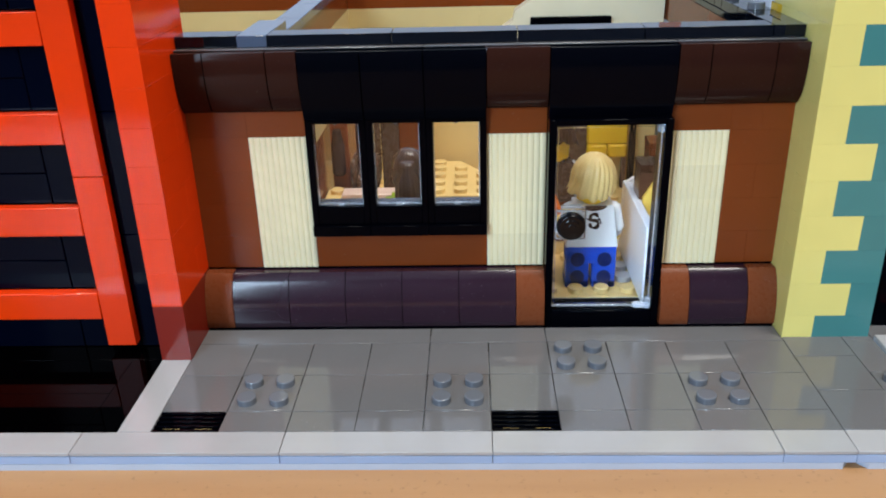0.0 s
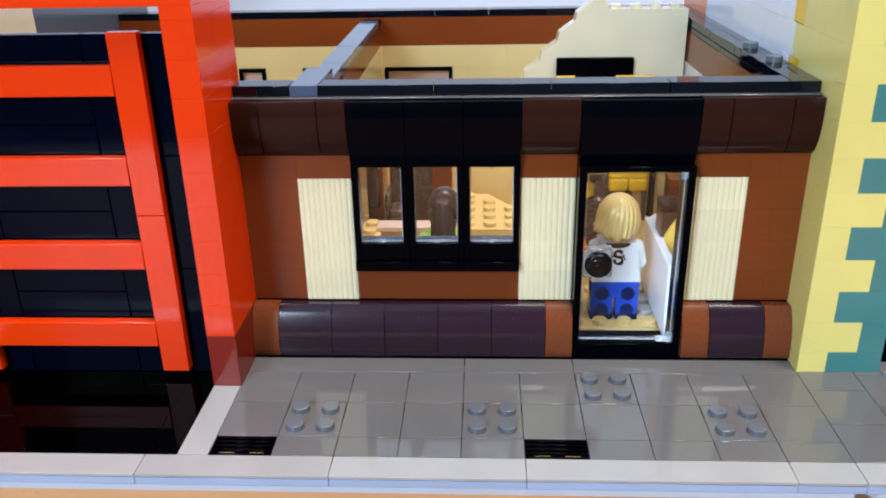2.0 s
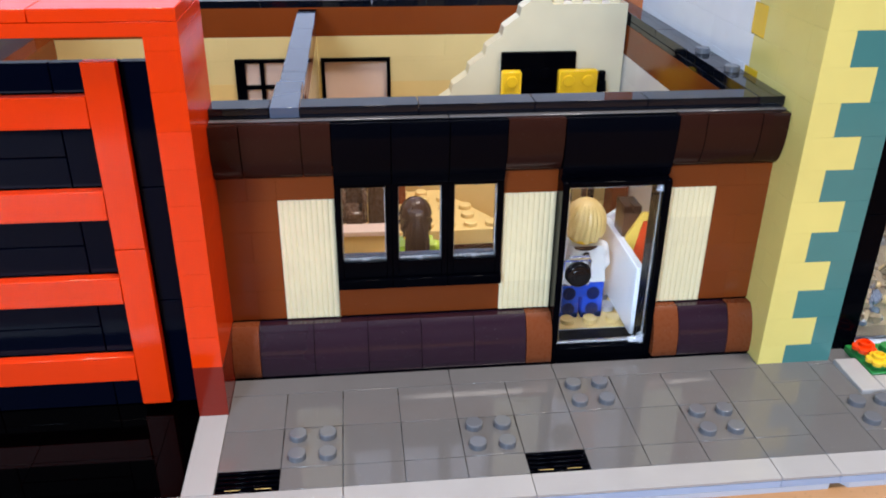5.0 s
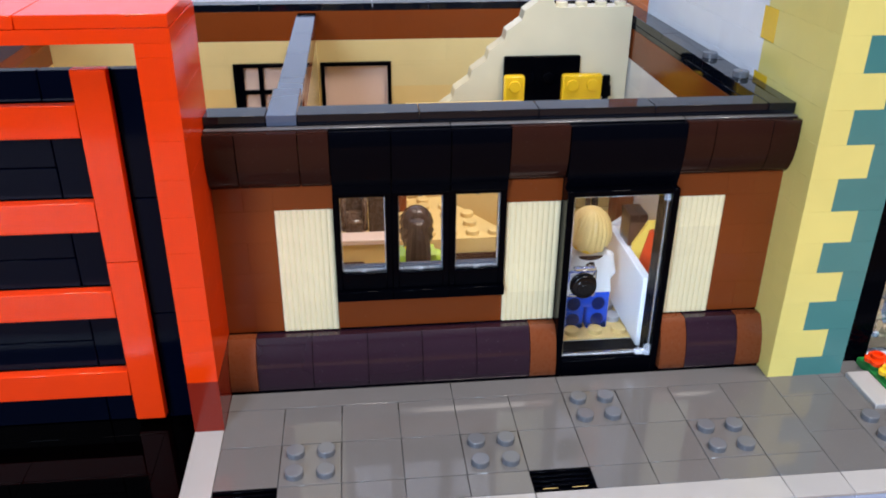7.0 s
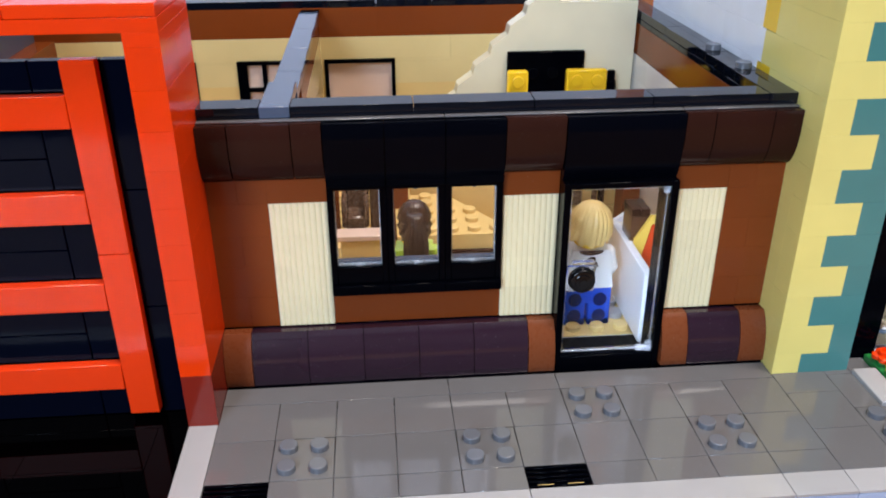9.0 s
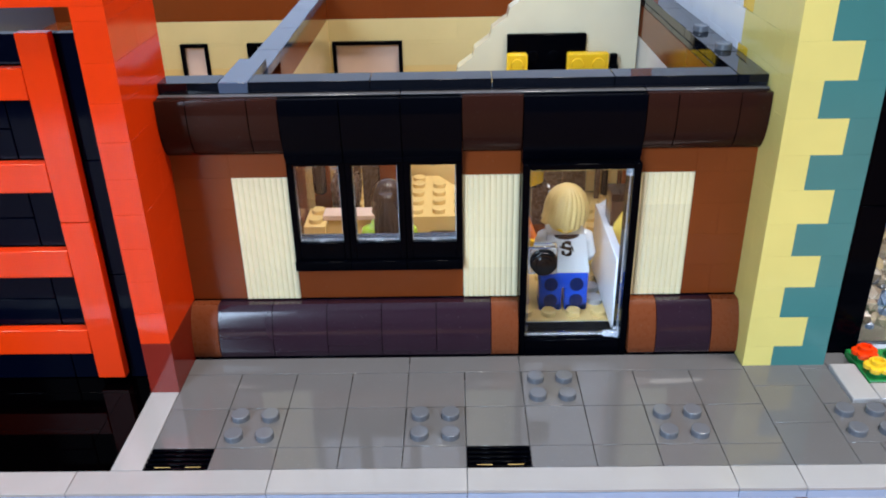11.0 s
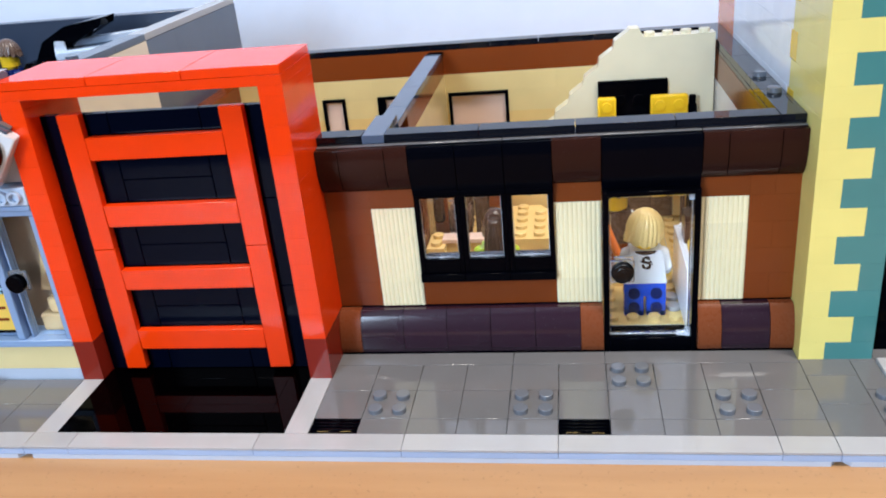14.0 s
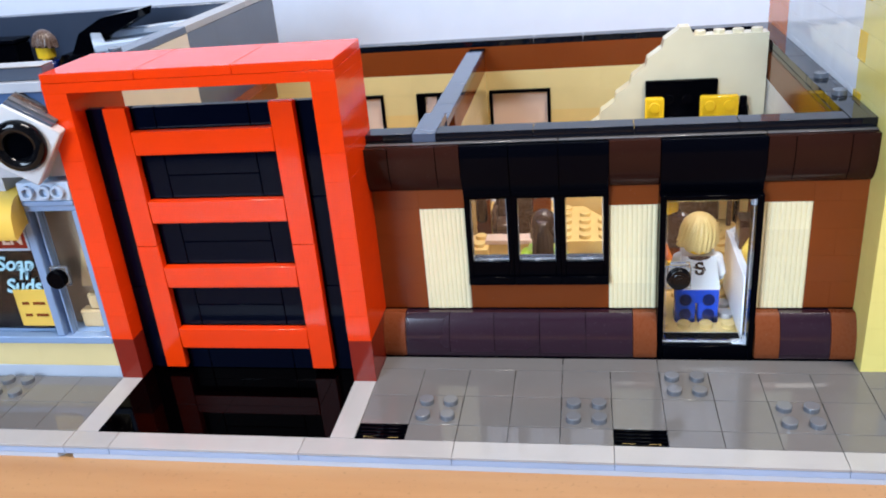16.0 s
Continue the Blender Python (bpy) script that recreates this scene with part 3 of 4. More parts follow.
box_bm(bm, 12.48, 0.3, 4.28, 13.28, 0.48, 4.46, 0.04)
part("handle_plate", bm, MILKY, door, "clear square plate behind the handle")
bm = bmesh.new()
tube_bm(bm, (12.83, 0.36, 3.76), (0, -1, 0), 0.48, 0.5, 0.14, 28, 0.04)
tube_bm(bm, (12.83, 0.24, 3.76), (0, -1, 0), 0.44, 0.46, 0.2, 28, 0.07)
tube_bm(bm, (12.83, 0.05, 3.76), (0, -1, 0), 0.32, 0.28, 0.05, 24, 0.02)
tube_bm(bm, (12.83, 0.01, 3.76), (0, -1, 0), 0.17, 0.15, 0.04, 20, 0.02)
part("door_handle", bm, GLOSSBLACK, door, "round black door handle")

# ---- red gate with its black shutter and red ladder front ----
gate = thing("red_gate", -6, 0, -0.4, "bright red toy brick gateway with dark red feet", "gateway")
for x in (-12, -1):
    piece("foot_brick", x, -2, -0.4, x + 1, 2, 2.0, DARKRED, gate, "dark red foot brick", fine=True)
    z = 2.0
    n = 0
    while z < 13.19:
        h = 1.2 if z + 1.2 <= 13.2 else 13.2 - z
        if n % 2:
            piece("brick", x, -2, z, x + 1, 2, z + h, RED, gate, gap=0.0015, c=0.005)
        else:
            piece("brick", x, -2, z, x + 1, 0, z + h, RED, gate, gap=0.0015, c=0.005)
            piece("brick", x, 0, z, x + 1, 2, z + h, RED, gate, gap=0.0015, c=0.005)
        z += h
        n += 1
for a, b in ((-12, -6), (-6, 0)):
    piece("lintel_plate", a, -2, 13.2, b, 2, 13.6, RED, gate, gap=0.0015, c=0.005)
for a, b in ((-12, -8), (-8, -4), (-4, 0)):
    piece("top_tile", a, -2, 13.6, b, 2, 14.0, RED, gate)

roller = thing("garage_door", -6, -0.9, 0, "shut black panelled garage door of glossy toy tiles", "garage door")
PY0, PY1 = -1.1, -0.7
bm = bmesh.new()
box_bm(bm, -11, PY1, 0, -1, -0.3, 12.15)
part("core", bm, BLACK, roller)
for x in (-11, -2):
    for a, b in ((0.0, 4.2), (4.2, 8.3), (8.3, 12.3)):
        piece("edge_tile", x, PY0, a, x + 1, PY1, b, BLACKTILE, roller)
RUNG = [1.27, 4.32, 7.37, 10.38]
for x in (-10, -3):
    piece("stile_backing", x, PY0, 0, x + 1, PY1, 12.3, BLACK, roller)
tops = [0.0] + [z + 1 for z in RUNG]
ends = RUNG + [12.3]
for a, b in zip(tops, ends):
    for x in (-9, -4):
        piece("panel_tile", x, PY0, a, x + 1, PY1, b, BLACKTILE, roller)
    if b - a > 1.5:
        piece("panel_tile", -8, PY0, a, -4, PY1, (a + b) / 2, BLACKTILE, roller)
        piece("panel_tile", -8, PY0, (a + b) / 2, -4, PY1, b, BLACKTILE, roller)
    else:
        piece("panel_tile", -8, PY0, a, -4, PY1, b, BLACKTILE, roller)
for z in RUNG:
    piece("rung_backing", -9, PY0, z, -3, PY1, z + 1, BLACK, roller)

ladder = thing("ladder_front", -6, -1.5, 0, "bright red ladder-like bars across the black garage door", "ladder")
for x in (-10, -3):
    piece("upright", x, -1.5, 0.25, x + 1, -1.1, 6.33, RED, ladder)
    piece("upright", x, -1.5, 6.33, x + 1, -1.1, 12.4, RED, ladder)
for z in RUNG:
    piece("rung", -9, -1.5, z, -3, -1.1, z + 1, RED, ladder)

# ---- inside of the brown shop ----
shop_floor = thing("floor_inside", 4, 10, -0.4, "tan toy brick floor with bare studs inside the shop", "floor", "", "structure")
for x, w in ((-10, 2), (-8, 4), (-4, 4), (0, 4), (4, 4), (8, 4), (12, 4), (16, 3)):
    for y in (3, 7, 11, 15):
        studded("floor_plate", x, y, -0.55, w, 4 if y < 15 else 5, 0.2, TAN, shop_floor)
piece("floor_tile", 2.02, 2.02, -0.5, 11.98, 2.98, -0.37, BLACK, shop_floor, "black tile along the front wall")
piece("floor_tile", 12.02, 0.97, -0.5, 15.98, 2.98, -0.37, BLACK, shop_floor, "black tile inside the threshold")
piece("floor_tile", 16.02, 2.02, -0.5, 18.98, 2.98, -0.37, BLACK, shop_floor, "black tile along the front wall")
for x, y in ((15.0, 4.5), (15.0, 5.5)):
    bm = bmesh.new()
    tube_bm(bm, (x + 0.5, y, -0.42), (0, 0, 1), 0.34, 0.34, 0.3, 18, 0.03)
    part("round_plate", bm, LIGHTGREY, shop_floor, "pale grey round plate", (x, y, -0.2))

wall_inner = thing("wall_back_inside", 4, BY, -0.4, "tan back wall with a brown band and black framed openings", "wall", "", "structure")
OPEN = [(-5.4, -3.85), (-1.68, 1.5), (3.05, 6.93)]
zt = 7.0
edges = [-12.0] + [v for o in OPEN for v in o] + [20.0]
for k in range(0, len(edges), 2):
    a, b = edges[k], edges[k + 1]
    z = -0.4
    while z < zt - 0.01:
        h = min(1.2, zt - z)
        piece("brick", a, BY, z, b, BY + 1, z + h, PALETAN if z > 5 else TAN, wall_inner, fine=True)
        z += h
for a, b in OPEN:
    piece("brick", a, BY, -0.4, b, BY + 1, 2.6, TAN, wall_inner, fine=True)
for a, b in ((-12, -8), (-8, -2), (-2, 4), (4, 10), (10, 14), (14, 20)):
    piece("brick", a, BY, zt, b, BY + 1, 8.2, PALETAN, wall_inner, fine=True)
for a, b in ((-12, -6), (-6, 0), (0, 6), (6, 9), (9, 14), (14, 20)):
    piece("band_brick", a, BY, 8.2, b, BY + 1, 9.75, BROWN, wall_inner, fine=True)
    piece("coping_plate", a, BY, 9.75, b, BY + 1, 10.15, CAPBLACK, wall_inner)
for k, (a, b) in enumerate(OPEN):
    w = thing("window_%d" % (k + 4), (a + b) / 2, BY, 2.6, "black framed toy window in the tan back wall", "window", "back windows", "structure")
    bm = bmesh.new()
    ring_bm(bm, a + 0.01, 2.62, b - 0.01, zt - 0.01, 0.2, 0.2, 0.2, BY - 0.15, BY + 0.8)
    if k == 1:
        box_bm(bm, a + 0.2, BY - 0.1, 2.7, a + 0.55, BY + 0.6, zt - 0.1)
        box_bm(bm, a + 1.35, BY - 0.1, 2.7, a + 1.6, BY + 0.6, zt - 0.1)
        for zz in (4.0, 5.3):
            box_bm(bm, a + 0.2, BY - 0.08, zz, b - 0.2, BY + 0.5, zz + 0.22)
    part("window_frame", bm, BLACK, w)
    bm = bmesh.new()
    box_bm(bm, a + 0.15, BY + 0.12, 2.7, b - 0.15, BY + 0.2, zt - 0.1, 0.01)
    part("pane", bm, PINKWHITE, w, "pale pinkish pane")

wall_right_in = thing("wall_right_inside", 19.5, 10, -0.4, "side wall of the shop, brown above and white below", "wall", "", "structure")
for y0, y1 in ((2, 8), (8, 14), (14, BY)):
    for z in (-0.4, 2.0, 4.4, 6.8):
        piece("brick", 19, y0, z, 20, y1, min(z + 2.4, 8.0), WHITE, wall_right_in, fine=True)
    piece("brick", 19, y0, 8.0, 20, y1, 9.5, BROWN, wall_right_in, fine=True)
partition = thing("wall_partition", 2.5, 10, -0.4, "tan and brown partition wall with slate grey coping inside the shop", "wall", "", "structure")
for y0, y1 in ((7, 10), (10, 14), (14, BY)):
    for z, zb, mat in ((-0.4, 2.0, BROWN), (2.0, 4.4, BROWN), (4.4, 6.8, PALETAN), (6.8, 8.2, PALETAN), (8.2, 9.39, BROWN)):
        piece("brick", 2.1, y0, z, 2.9, y1, zb, mat, partition, fine=True)
wall_left_in = thing("wall_left_inside", -11.5, 10, -0.4, "brown and tan side wall behind the garage", "wall", "", "structure")
for y0, y1 in ((2, 8), (8, 14), (14, BY)):
    piece("brick", -12, y0, -0.4, -11, y1, 7.2, TAN, wall_left_in, fine=True)
    piece("brick", -12, y0, 7.2, -11, y1, 8.3, BROWN, wall_left_in, fine=True)

stairs = thing("staircase_wall", 14, 16, -0.2, "pale tan stepped staircase side wall with studs on top", "staircase")
prof = [(9.0, -0.2), (9.0, 5.3)]
for k in range(6):
    xa, za = 9.0 + 0.86 * k, 5.3 + 0.975 * k
    prof += [(xa + 0.10, za + 0.30), (xa + 0.86, za + 0.975 - 0.13)]
prof += [(14.2, 11.12), (14.75, 11.12), (15.0, 10.62), (18.9, 10.62), (18.9, -0.2)]
bm = bmesh.new()
plate_bm(bm, prof, 16, 17)
part("side_wall", bm, STAIRTAN, stairs)
bm = bmesh.new()
box_bm(bm, 9.0, 15.88, -0.2, 16.75, 15.99, 5.2, 0.02)
part("lower_panel", bm, SOFABROWN, stairs, "dark brown panel along the foot")
# added tan facing: golden light bounced onto the pale stair wall, put in as colour
bm = bmesh.new()
box_bm(bm, 16.78, 15.88, -0.2, 18.9, 15.99, 5.2, 0.02)
part("lower_panel", bm, TAN, stairs, "tan panel along the foot, coloured for golden bounce light")
for x in range(4):
    bm = bmesh.new()
    stud_bm(bm, x + 15.35, 16.5, 10.61)
    part("stud", bm, STAIRTAN, stairs)

menu = thing("wall_board", 14.2, 15.7, 4, "black board with yellow chairs before it", "board")
bm = bmesh.new()
box_bm(bm, 12.42, 15.7, 3.5, 16.34, 15.985, 8.28, 0.05)
part("panel", bm, BLACK, menu)
bm = bmesh.new()
for x in (13.7, 14.7):
    tube_bm(bm, (x, 15.72, 7.2), (0, -1, 0), 0.3, 0.3, 0.18, 16, 0.03)
part("stud_pair", bm, BLACK, menu)


def yellow_chair(x0, x1, y0):
    c = thing("yellow_chair", (x0 + x1) / 2, y0, -0.2, "bright yellow toy chair back with two bumps", "chair", "yellow chairs")
    bm = bmesh.new()
    box_bm(bm, x0, y0, 2.0, x1, y0 + 0.45, 7.43, 0.08)
    n = max(1, int(x1 - x0))
    for k in range(n):
        tube_bm(bm, (x0 + (x1 - x0) * (k + 0.5) / n, y0 + 0.02, 6.9), (0, -1, 0), 0.3, 0.3, 0.16, 16, 0.03)
    part("backrest", bm, YELLOW, c)
    bm = bmesh.new()
    w = (x1 - x0) / n
    for k in range(n):
        box_bm(bm, x0 + w * k + 0.02, y0 - 0.12, 1.33, x0 + w * (k + 1) - 0.02, y0 + 0.45, 2.0, 0.1)
    part("seat", bm, YELLOW, c)
    for xx in (x0, x1 - 0.3):
        for yy in (y0, y0 + 0.13):
            bm = bmesh.new()
            box_bm(bm, xx + 0.02, yy + 0.02, -0.4, xx + 0.28, yy + 0.1, 1.34, 0.02)
            part("leg", bm, SOFABROWN, c)


yellow_chair(15.36, 17.42, 15.2)
yellow_chair(12.38, 13.42, 15.2)
post = thing("black_tap", 17.67, 15.3, -0.2, "small black bottle-shaped toy fitting beside the board", "fitting")
bm = bmesh.new()
tube_bm(bm, (17.67, 15.4, -0.2), (0, 0, 1), 0.18, 0.16, 6.9, 14)
tube_bm(bm, (17.67, 15.4, 6.3), (0, 0, 1), 0.3, 0.26, 0.55, 14, 0.08)
tube_bm(bm, (17.67, 15.4, 6.85), (0, 0, 1), 0.2, 0.2, 0.5, 14, 0.08)
part("body", bm, BLACK, post)

platform = thing("studded_platform", 9, 10, -0.2, "tan studded raised platform behind the shop windows", "platform")
bm = bmesh.new()
WEDGE = [(6.5, 8.3), (11.6, 8.3), (11.5, 9.0), (8.95, 13.2), (6.5, 13.0)]
lo = [bm.verts.new((x, y, -0.4)) for x, y in WEDGE]
hi = [bm.verts.new((x, y, 1.9)) for x, y in WEDGE]
bm.faces.new(lo[::-1])
bm.faces.new(hi)
for k in range(5):
    bm.faces.new((lo[k], lo[(k + 1) % 5], hi[(k + 1) % 5], hi[k]))
part("wedge_plate", bm, TAN, platform)
for y in (8.8, 9.8, 10.8, 11.8, 12.6):
    x = 7.0
    while x < 8.6 + (13.2 - y) * 0.607:
        bm = bmesh.new()
        stud_bm(bm, x, y, 1.89)
        part("stud", bm, TAN, platform)
        x += 1.0
# added board whose tan imitates bounced golden light on the wall behind
bm = bmesh.new()
box_bm(bm, 7.3, 13.5, -0.4, 13.0, 13.9, 6.6, 0.03)
part("back_board", bm, TAN, platform)
bm = bmesh.new()
box_bm(bm, 8.6, 8.12, -0.2, 11.4, 8.28, 1.2, 0.03)
part("dark_strip", bm, DARKBROWN, platform, "dark brown strip along the foot")

counter = thing("shop_counter", 5, 8.9, -0.2, "tan counter with a pale pinkish-white top", "counter")
bm = bmesh.new()
box_bm(bm, 3.9, 8.3, -0.2, 6.25, 9.6, 1.8, 0.03)
part("body", bm, TAN, counter)
bm = bmesh.new()
box_bm(bm, 3.8, 8.2, 1.8, 6.28, 9.1, 2.05, 0.03)
part("top", bm, PINKWHITE, counter)
bm = bmesh.new()
box_bm(bm, 3.2, 8.0, -0.2, 5.0, 8.3, 0.95, 0.03)
part("plinth", bm, DARKBROWN, counter)
studded("tan_brick", 3.0, 7.6, -0.4, 1, 2, 2.2, TAN, None)
tagged(bpy.data.objects["tan_brick"], "tan toy brick stack beside the counter", "brick")

armchair = thing("dark_armchair", 4.7, 10.6, -0.2, "dark brown toy armchair behind the counter", "armchair")
bm = bmesh.new()
box_bm(bm, 4.2, 10.0, -0.2, 5.1, 11.6, 2.2, 0.12)
part("seat", bm, SOFABROWN, armchair)
bm = bmesh.new()
box_bm(bm, 4.15, 11.2, 2.0, 5.28, 11.7, 6.2, 0.12)
part("backrest", bm, SOFABROWN, armchair)
for x in (4.0, 5.0):
    bm = bmesh.new()
    box_bm(bm, x, 10.0, 1.6, x + 0.25, 11.6, 3.0, 0.1)
    part("armrest", bm, SOFABROWN, armchair)
cupboard = thing("brown_cupboard", 6.2, 12.2, -0.2, "tall reddish-brown toy cupboard with a dark door", "cupboard")
bm = bmesh.new()
box_bm(bm, 6.14, 11.45, -0.2, 7.15, 12.8, 6.2, 0.05)
part("body", bm, BROWN, cupboard)
bm = bmesh.new()
box_bm(bm, 5.3, 11.5, -0.2, 6.12, 12.8, 6.2, 0.05)
part("side_door", bm, SOFABROWN, cupboard)
stand_ = thing("hall_stand", 3.6, 11, -0.4, "reddish-brown upright toy stand with a dark fitting", "stand")
bm = bmesh.new()
box_bm(bm, 3.1, 10.6, -0.4, 3.9, 10.95, 6.4, 0.05)
part("panel", bm, BROWN, stand_)
bm = bmesh.new()
box_bm(bm, 3.15, 10.1, 2.2, 3.75, 10.58, 3.9, 0.15)
tube_bm(bm, (3.45, 10.35, 3.8), (0, -0.1, 1), 0.26, 0.2, 0.6, 16, 0.06)
part("fitting", bm, HAIR, stand_, "dark brown fitting")

white_wall = thing("white_counter", 16.4, 5, -0.2, "low white toy counter wall beside the door", "counter")
bm = bmesh.new()
box_bm(bm, 15.78, 2.1, -0.2, 16.1, 6.99, 2.9, 0.03)
part("panel", bm, GLOSSWHITE, white_wall)
bm = bmesh.new()
plate_bm(bm, [(15.78, -0.2), (16.44, -0.2), (16.44, 3.25), (15.93, 2.9), (15.78, 2.9)], 7.0, 7.22)
part("end_slope", bm, GLOSSWHITE, white_wall)
bm = bmesh.new()
box_bm(bm, 16.11, 4.95, -0.2, 18.9, 6.99, 2.85, 0.03)
part("worktop", bm, WHITE, white_wall)
till = thing("brown_box", 16.4, 5.5, 2.85, "dark brown toy box standing on the white counter", "box")
bm = bmesh.new()
box_bm(bm, 16.0, 4.96, 2.86, 16.74, 6.1, 3.98, 0.03)
part("body", bm, BOXBROWN, till)
for xa, xb in ((15.98, 16.36), (16.38, 16.76)):
    bm = bmesh.new()
    box_bm(bm, xa, 4.94, 3.99, xb, 6.12, 4.3, 0.03)
    part("lid_tile", bm, DARKBROWN, till)
flame = thing("slanted_boards", 17.0, 4.8, -0.4, "yellow and red toy boards with slanted edges before the white counter", "boards")
for mat, outline in ((AWNYELLOW, [(16.13, -0.4), (16.5, -0.4), (16.5, 2.4), (16.78, 3.72), (17.2, 3.78), (17.2, 4.1), (16.74, 4.1), (16.13, 3.05)]), (ORANGERED, [(16.52, -0.4), (18.2, -0.4), (18.2, 3.7), (16.81, 3.68), (16.52, 2.4)])):
    bm = bmesh.new()
    plate_bm(bm, outline, 4.7, 4.86)
    part("board", bm, mat, flame)
cabinet = thing("brown_cabinet", 18.5, 13.4, -0.4, "low reddish-brown toy cabinet beside the white side wall", "cabinet")
bm = bmesh.new()
box_bm(bm, 18.06, 12.9, -0.4, 18.96, 14.2, 2.45, 0.04)
part("body", bm, BROWN, cabinet)
bm = bmesh.new()
box_bm(bm, 18.03, 12.87, 2.46, 18.97, 14.22, 2.75, 0.04)
part("top", bm, BROWN, cabinet)

# ---- toy figures: plain shapes, each one mesh ----
def figure(name, x, y, z, label, torso, legs, hair, skin, long_hair=False, turn=0.0, chest=None, sleeve=None, nape=3.46):
    """A toy figure that looks along +y; its back faces the street."""
    bm = bmesh.new()

    def paint(faces, k):
        for f in faces:
            f.material_index = k

    # legs, hips; dark discs on the backs paint the shade inside the leg holes
    for sx in (-1, 1):
        x0, x1 = (0.065, 0.97) if sx > 0 else (-0.97, -0.065)
        paint(box_bm(bm, x0, -0.45, 0.0, x1, 0.45, 1.45, 0.04), 1)
        for zz in (0.42, 1.12):
            paint(tube_bm(bm, ((x0 + x1) / 2, -0.446, zz), (0, -1, 0), 0.28, 0.28, 0.03, 20), 5)
        paint(box_bm(bm, x0, -0.45, 0.0, x1, 0.62, 0.3, 0.04), 1)
    paint(box_bm(bm, -0.97, -0.452, 0.95, 0.97, 0.452, 1.62, 0.03), 1)
    # torso
    pts = [(-1.0, 1.62), (1.0, 1.62), (0.74, 3.2), (-0.74, 3.2)]
    a = [bm.verts.new((px, -0.48, pz)) for px, pz in pts]
    b = [bm.verts.new((px, 0.48, pz)) for px, pz in pts]
    fs = [bm.faces.new(a), bm.faces.new(b[::-1])] + [bm.faces.new((a[k], b[k], b[(k + 1) % 4], a[(k + 1) % 4])) for k in range(4)]
    bmesh.ops.recalc_face_normals(bm, faces=fs)
    paint(fs, 0)
    # arms and grips
    for sx in (-1, 1):
        paint(tube_bm(bm, (sx * 0.78, 0, 2.95), (sx * 0.32, 0.12, -0.95), 0.33, 0.27, 0.85, 14, 0.05), 6)
        paint(tube_bm(bm, (sx * 1.0, 0.05, 2.3), (sx * 0.12, 0.75, -0.66), 0.28, 0.24, 0.7, 14, 0.05), 6)
        paint(tube_bm(bm, (sx * 1.08, 0.55, 1.85), (0, 0.75, -0.66), 0.2, 0.26, 0.3, 12, 0.04), 3)
        paint(bmesh.ops.create_uvsphere(bm, u_segments=14, v_segments=8, radius=0.34, matrix=Matrix.Translation((sx * 0.8, 0, 2.86)))["verts"][0].link_faces, 6)
    # neck, head
    paint(tube_bm(bm, (0, 0, 3.15), (0, 0, 1), 0.35, 0.35, 0.25, 16), 3)
    paint(tube_bm(bm, (0, 0, 3.35), (0, 0, 1), 0.5 if long_hair else 0.6, 0.5 if long_hair else 0.6, 1.1, 20, 0.15), 3)
    # hair: a ridged cap, low at the nape
    rows, cols = 18, 208
    grid = []
    low = 3.4 if long_hair else nape
    slim = 0.66
    for i in range(rows + 1):
        f = i / rows
        ring = []
        for j in range(cols):
            ang = 2 * math.pi * j / cols
            back = 0.5 - 0.5 * math.sin(ang)
            bottom = low + (1 - back) ** (1.0 if long_hair else 0.7) * (4.15 - low) * 0.85 + 0.07 * math.cos(ang * 13)
            if long_hair:
                if f < 0.55:
                    rad, zz = 0.86, bottom + (4.3 - bottom) * f / 0.55
                    rad *= 0.89 + 0.13 * math.sin(math.pi * min(1, f * 1.6))
                else:
                    g = (f - 0.55) / 0.45 * math.pi / 2
                    rad, zz = 0.87 * math.cos(g) + 0.001, 4.3 + 0.72 * math.sin(g)
            else:
                # one smooth bell, widest low down and drawn in at the nape
                zz = bottom + (5.02 - bottom) * (1 - (1 - f) ** 1.6)
                if zz > 4.02:
                    rad = 0.87 * max(0.0, 1 - (zz - 4.02) ** 2.05) ** 0.5 + 0.001
                else:
                    rad = 0.87 * (1 - 0.05 * ((4.02 - zz) / 0.74) ** 2)
                # strands flick outwards over one ear
                rad += 0.22 * max(0.0, math.cos(ang - radians(205))) ** 6 * max(0.0, 1 - abs(zz - 3.72) / 0.35)
            p = Vector((rad * math.cos(ang), 0.92 * rad * math.sin(ang), zz - 4.2))
            if long_hair:
                # strands run towards the knot at the back of the head
                n = p.normalized()
                around = math.atan2(n.x, n.dot(Vector((0, 0.4, 0.916))))
                off_axis = n.cross(Vector((0, -0.916, 0.4))).length
                grow = slim * 1.05 + 0.1 * abs(math.cos(9 * around)) * min(1, 1.6 * off_axis)
            else:
                grow = 1.0 + 0.025 * math.cos(ang * 22 + 5.0 * (1 - f) ** 1.5 + 0.8 * math.sin(5 * ang)) * (1 - f ** 4)
            ring.append(bm.verts.new((p.x * grow, p.y * grow - 0.05, zz)))
        grid.append(ring)
    fs = []
    for i in range(rows):
        for j in range(cols):
            fs.append(bm.faces.new((grid[i][j], grid[i][(j + 1) % cols], grid[i + 1][(j + 1) % cols], grid[i + 1][j])))
    fs += [bm.faces.new(grid[0][::-1]), bm.faces.new(grid[-1])]
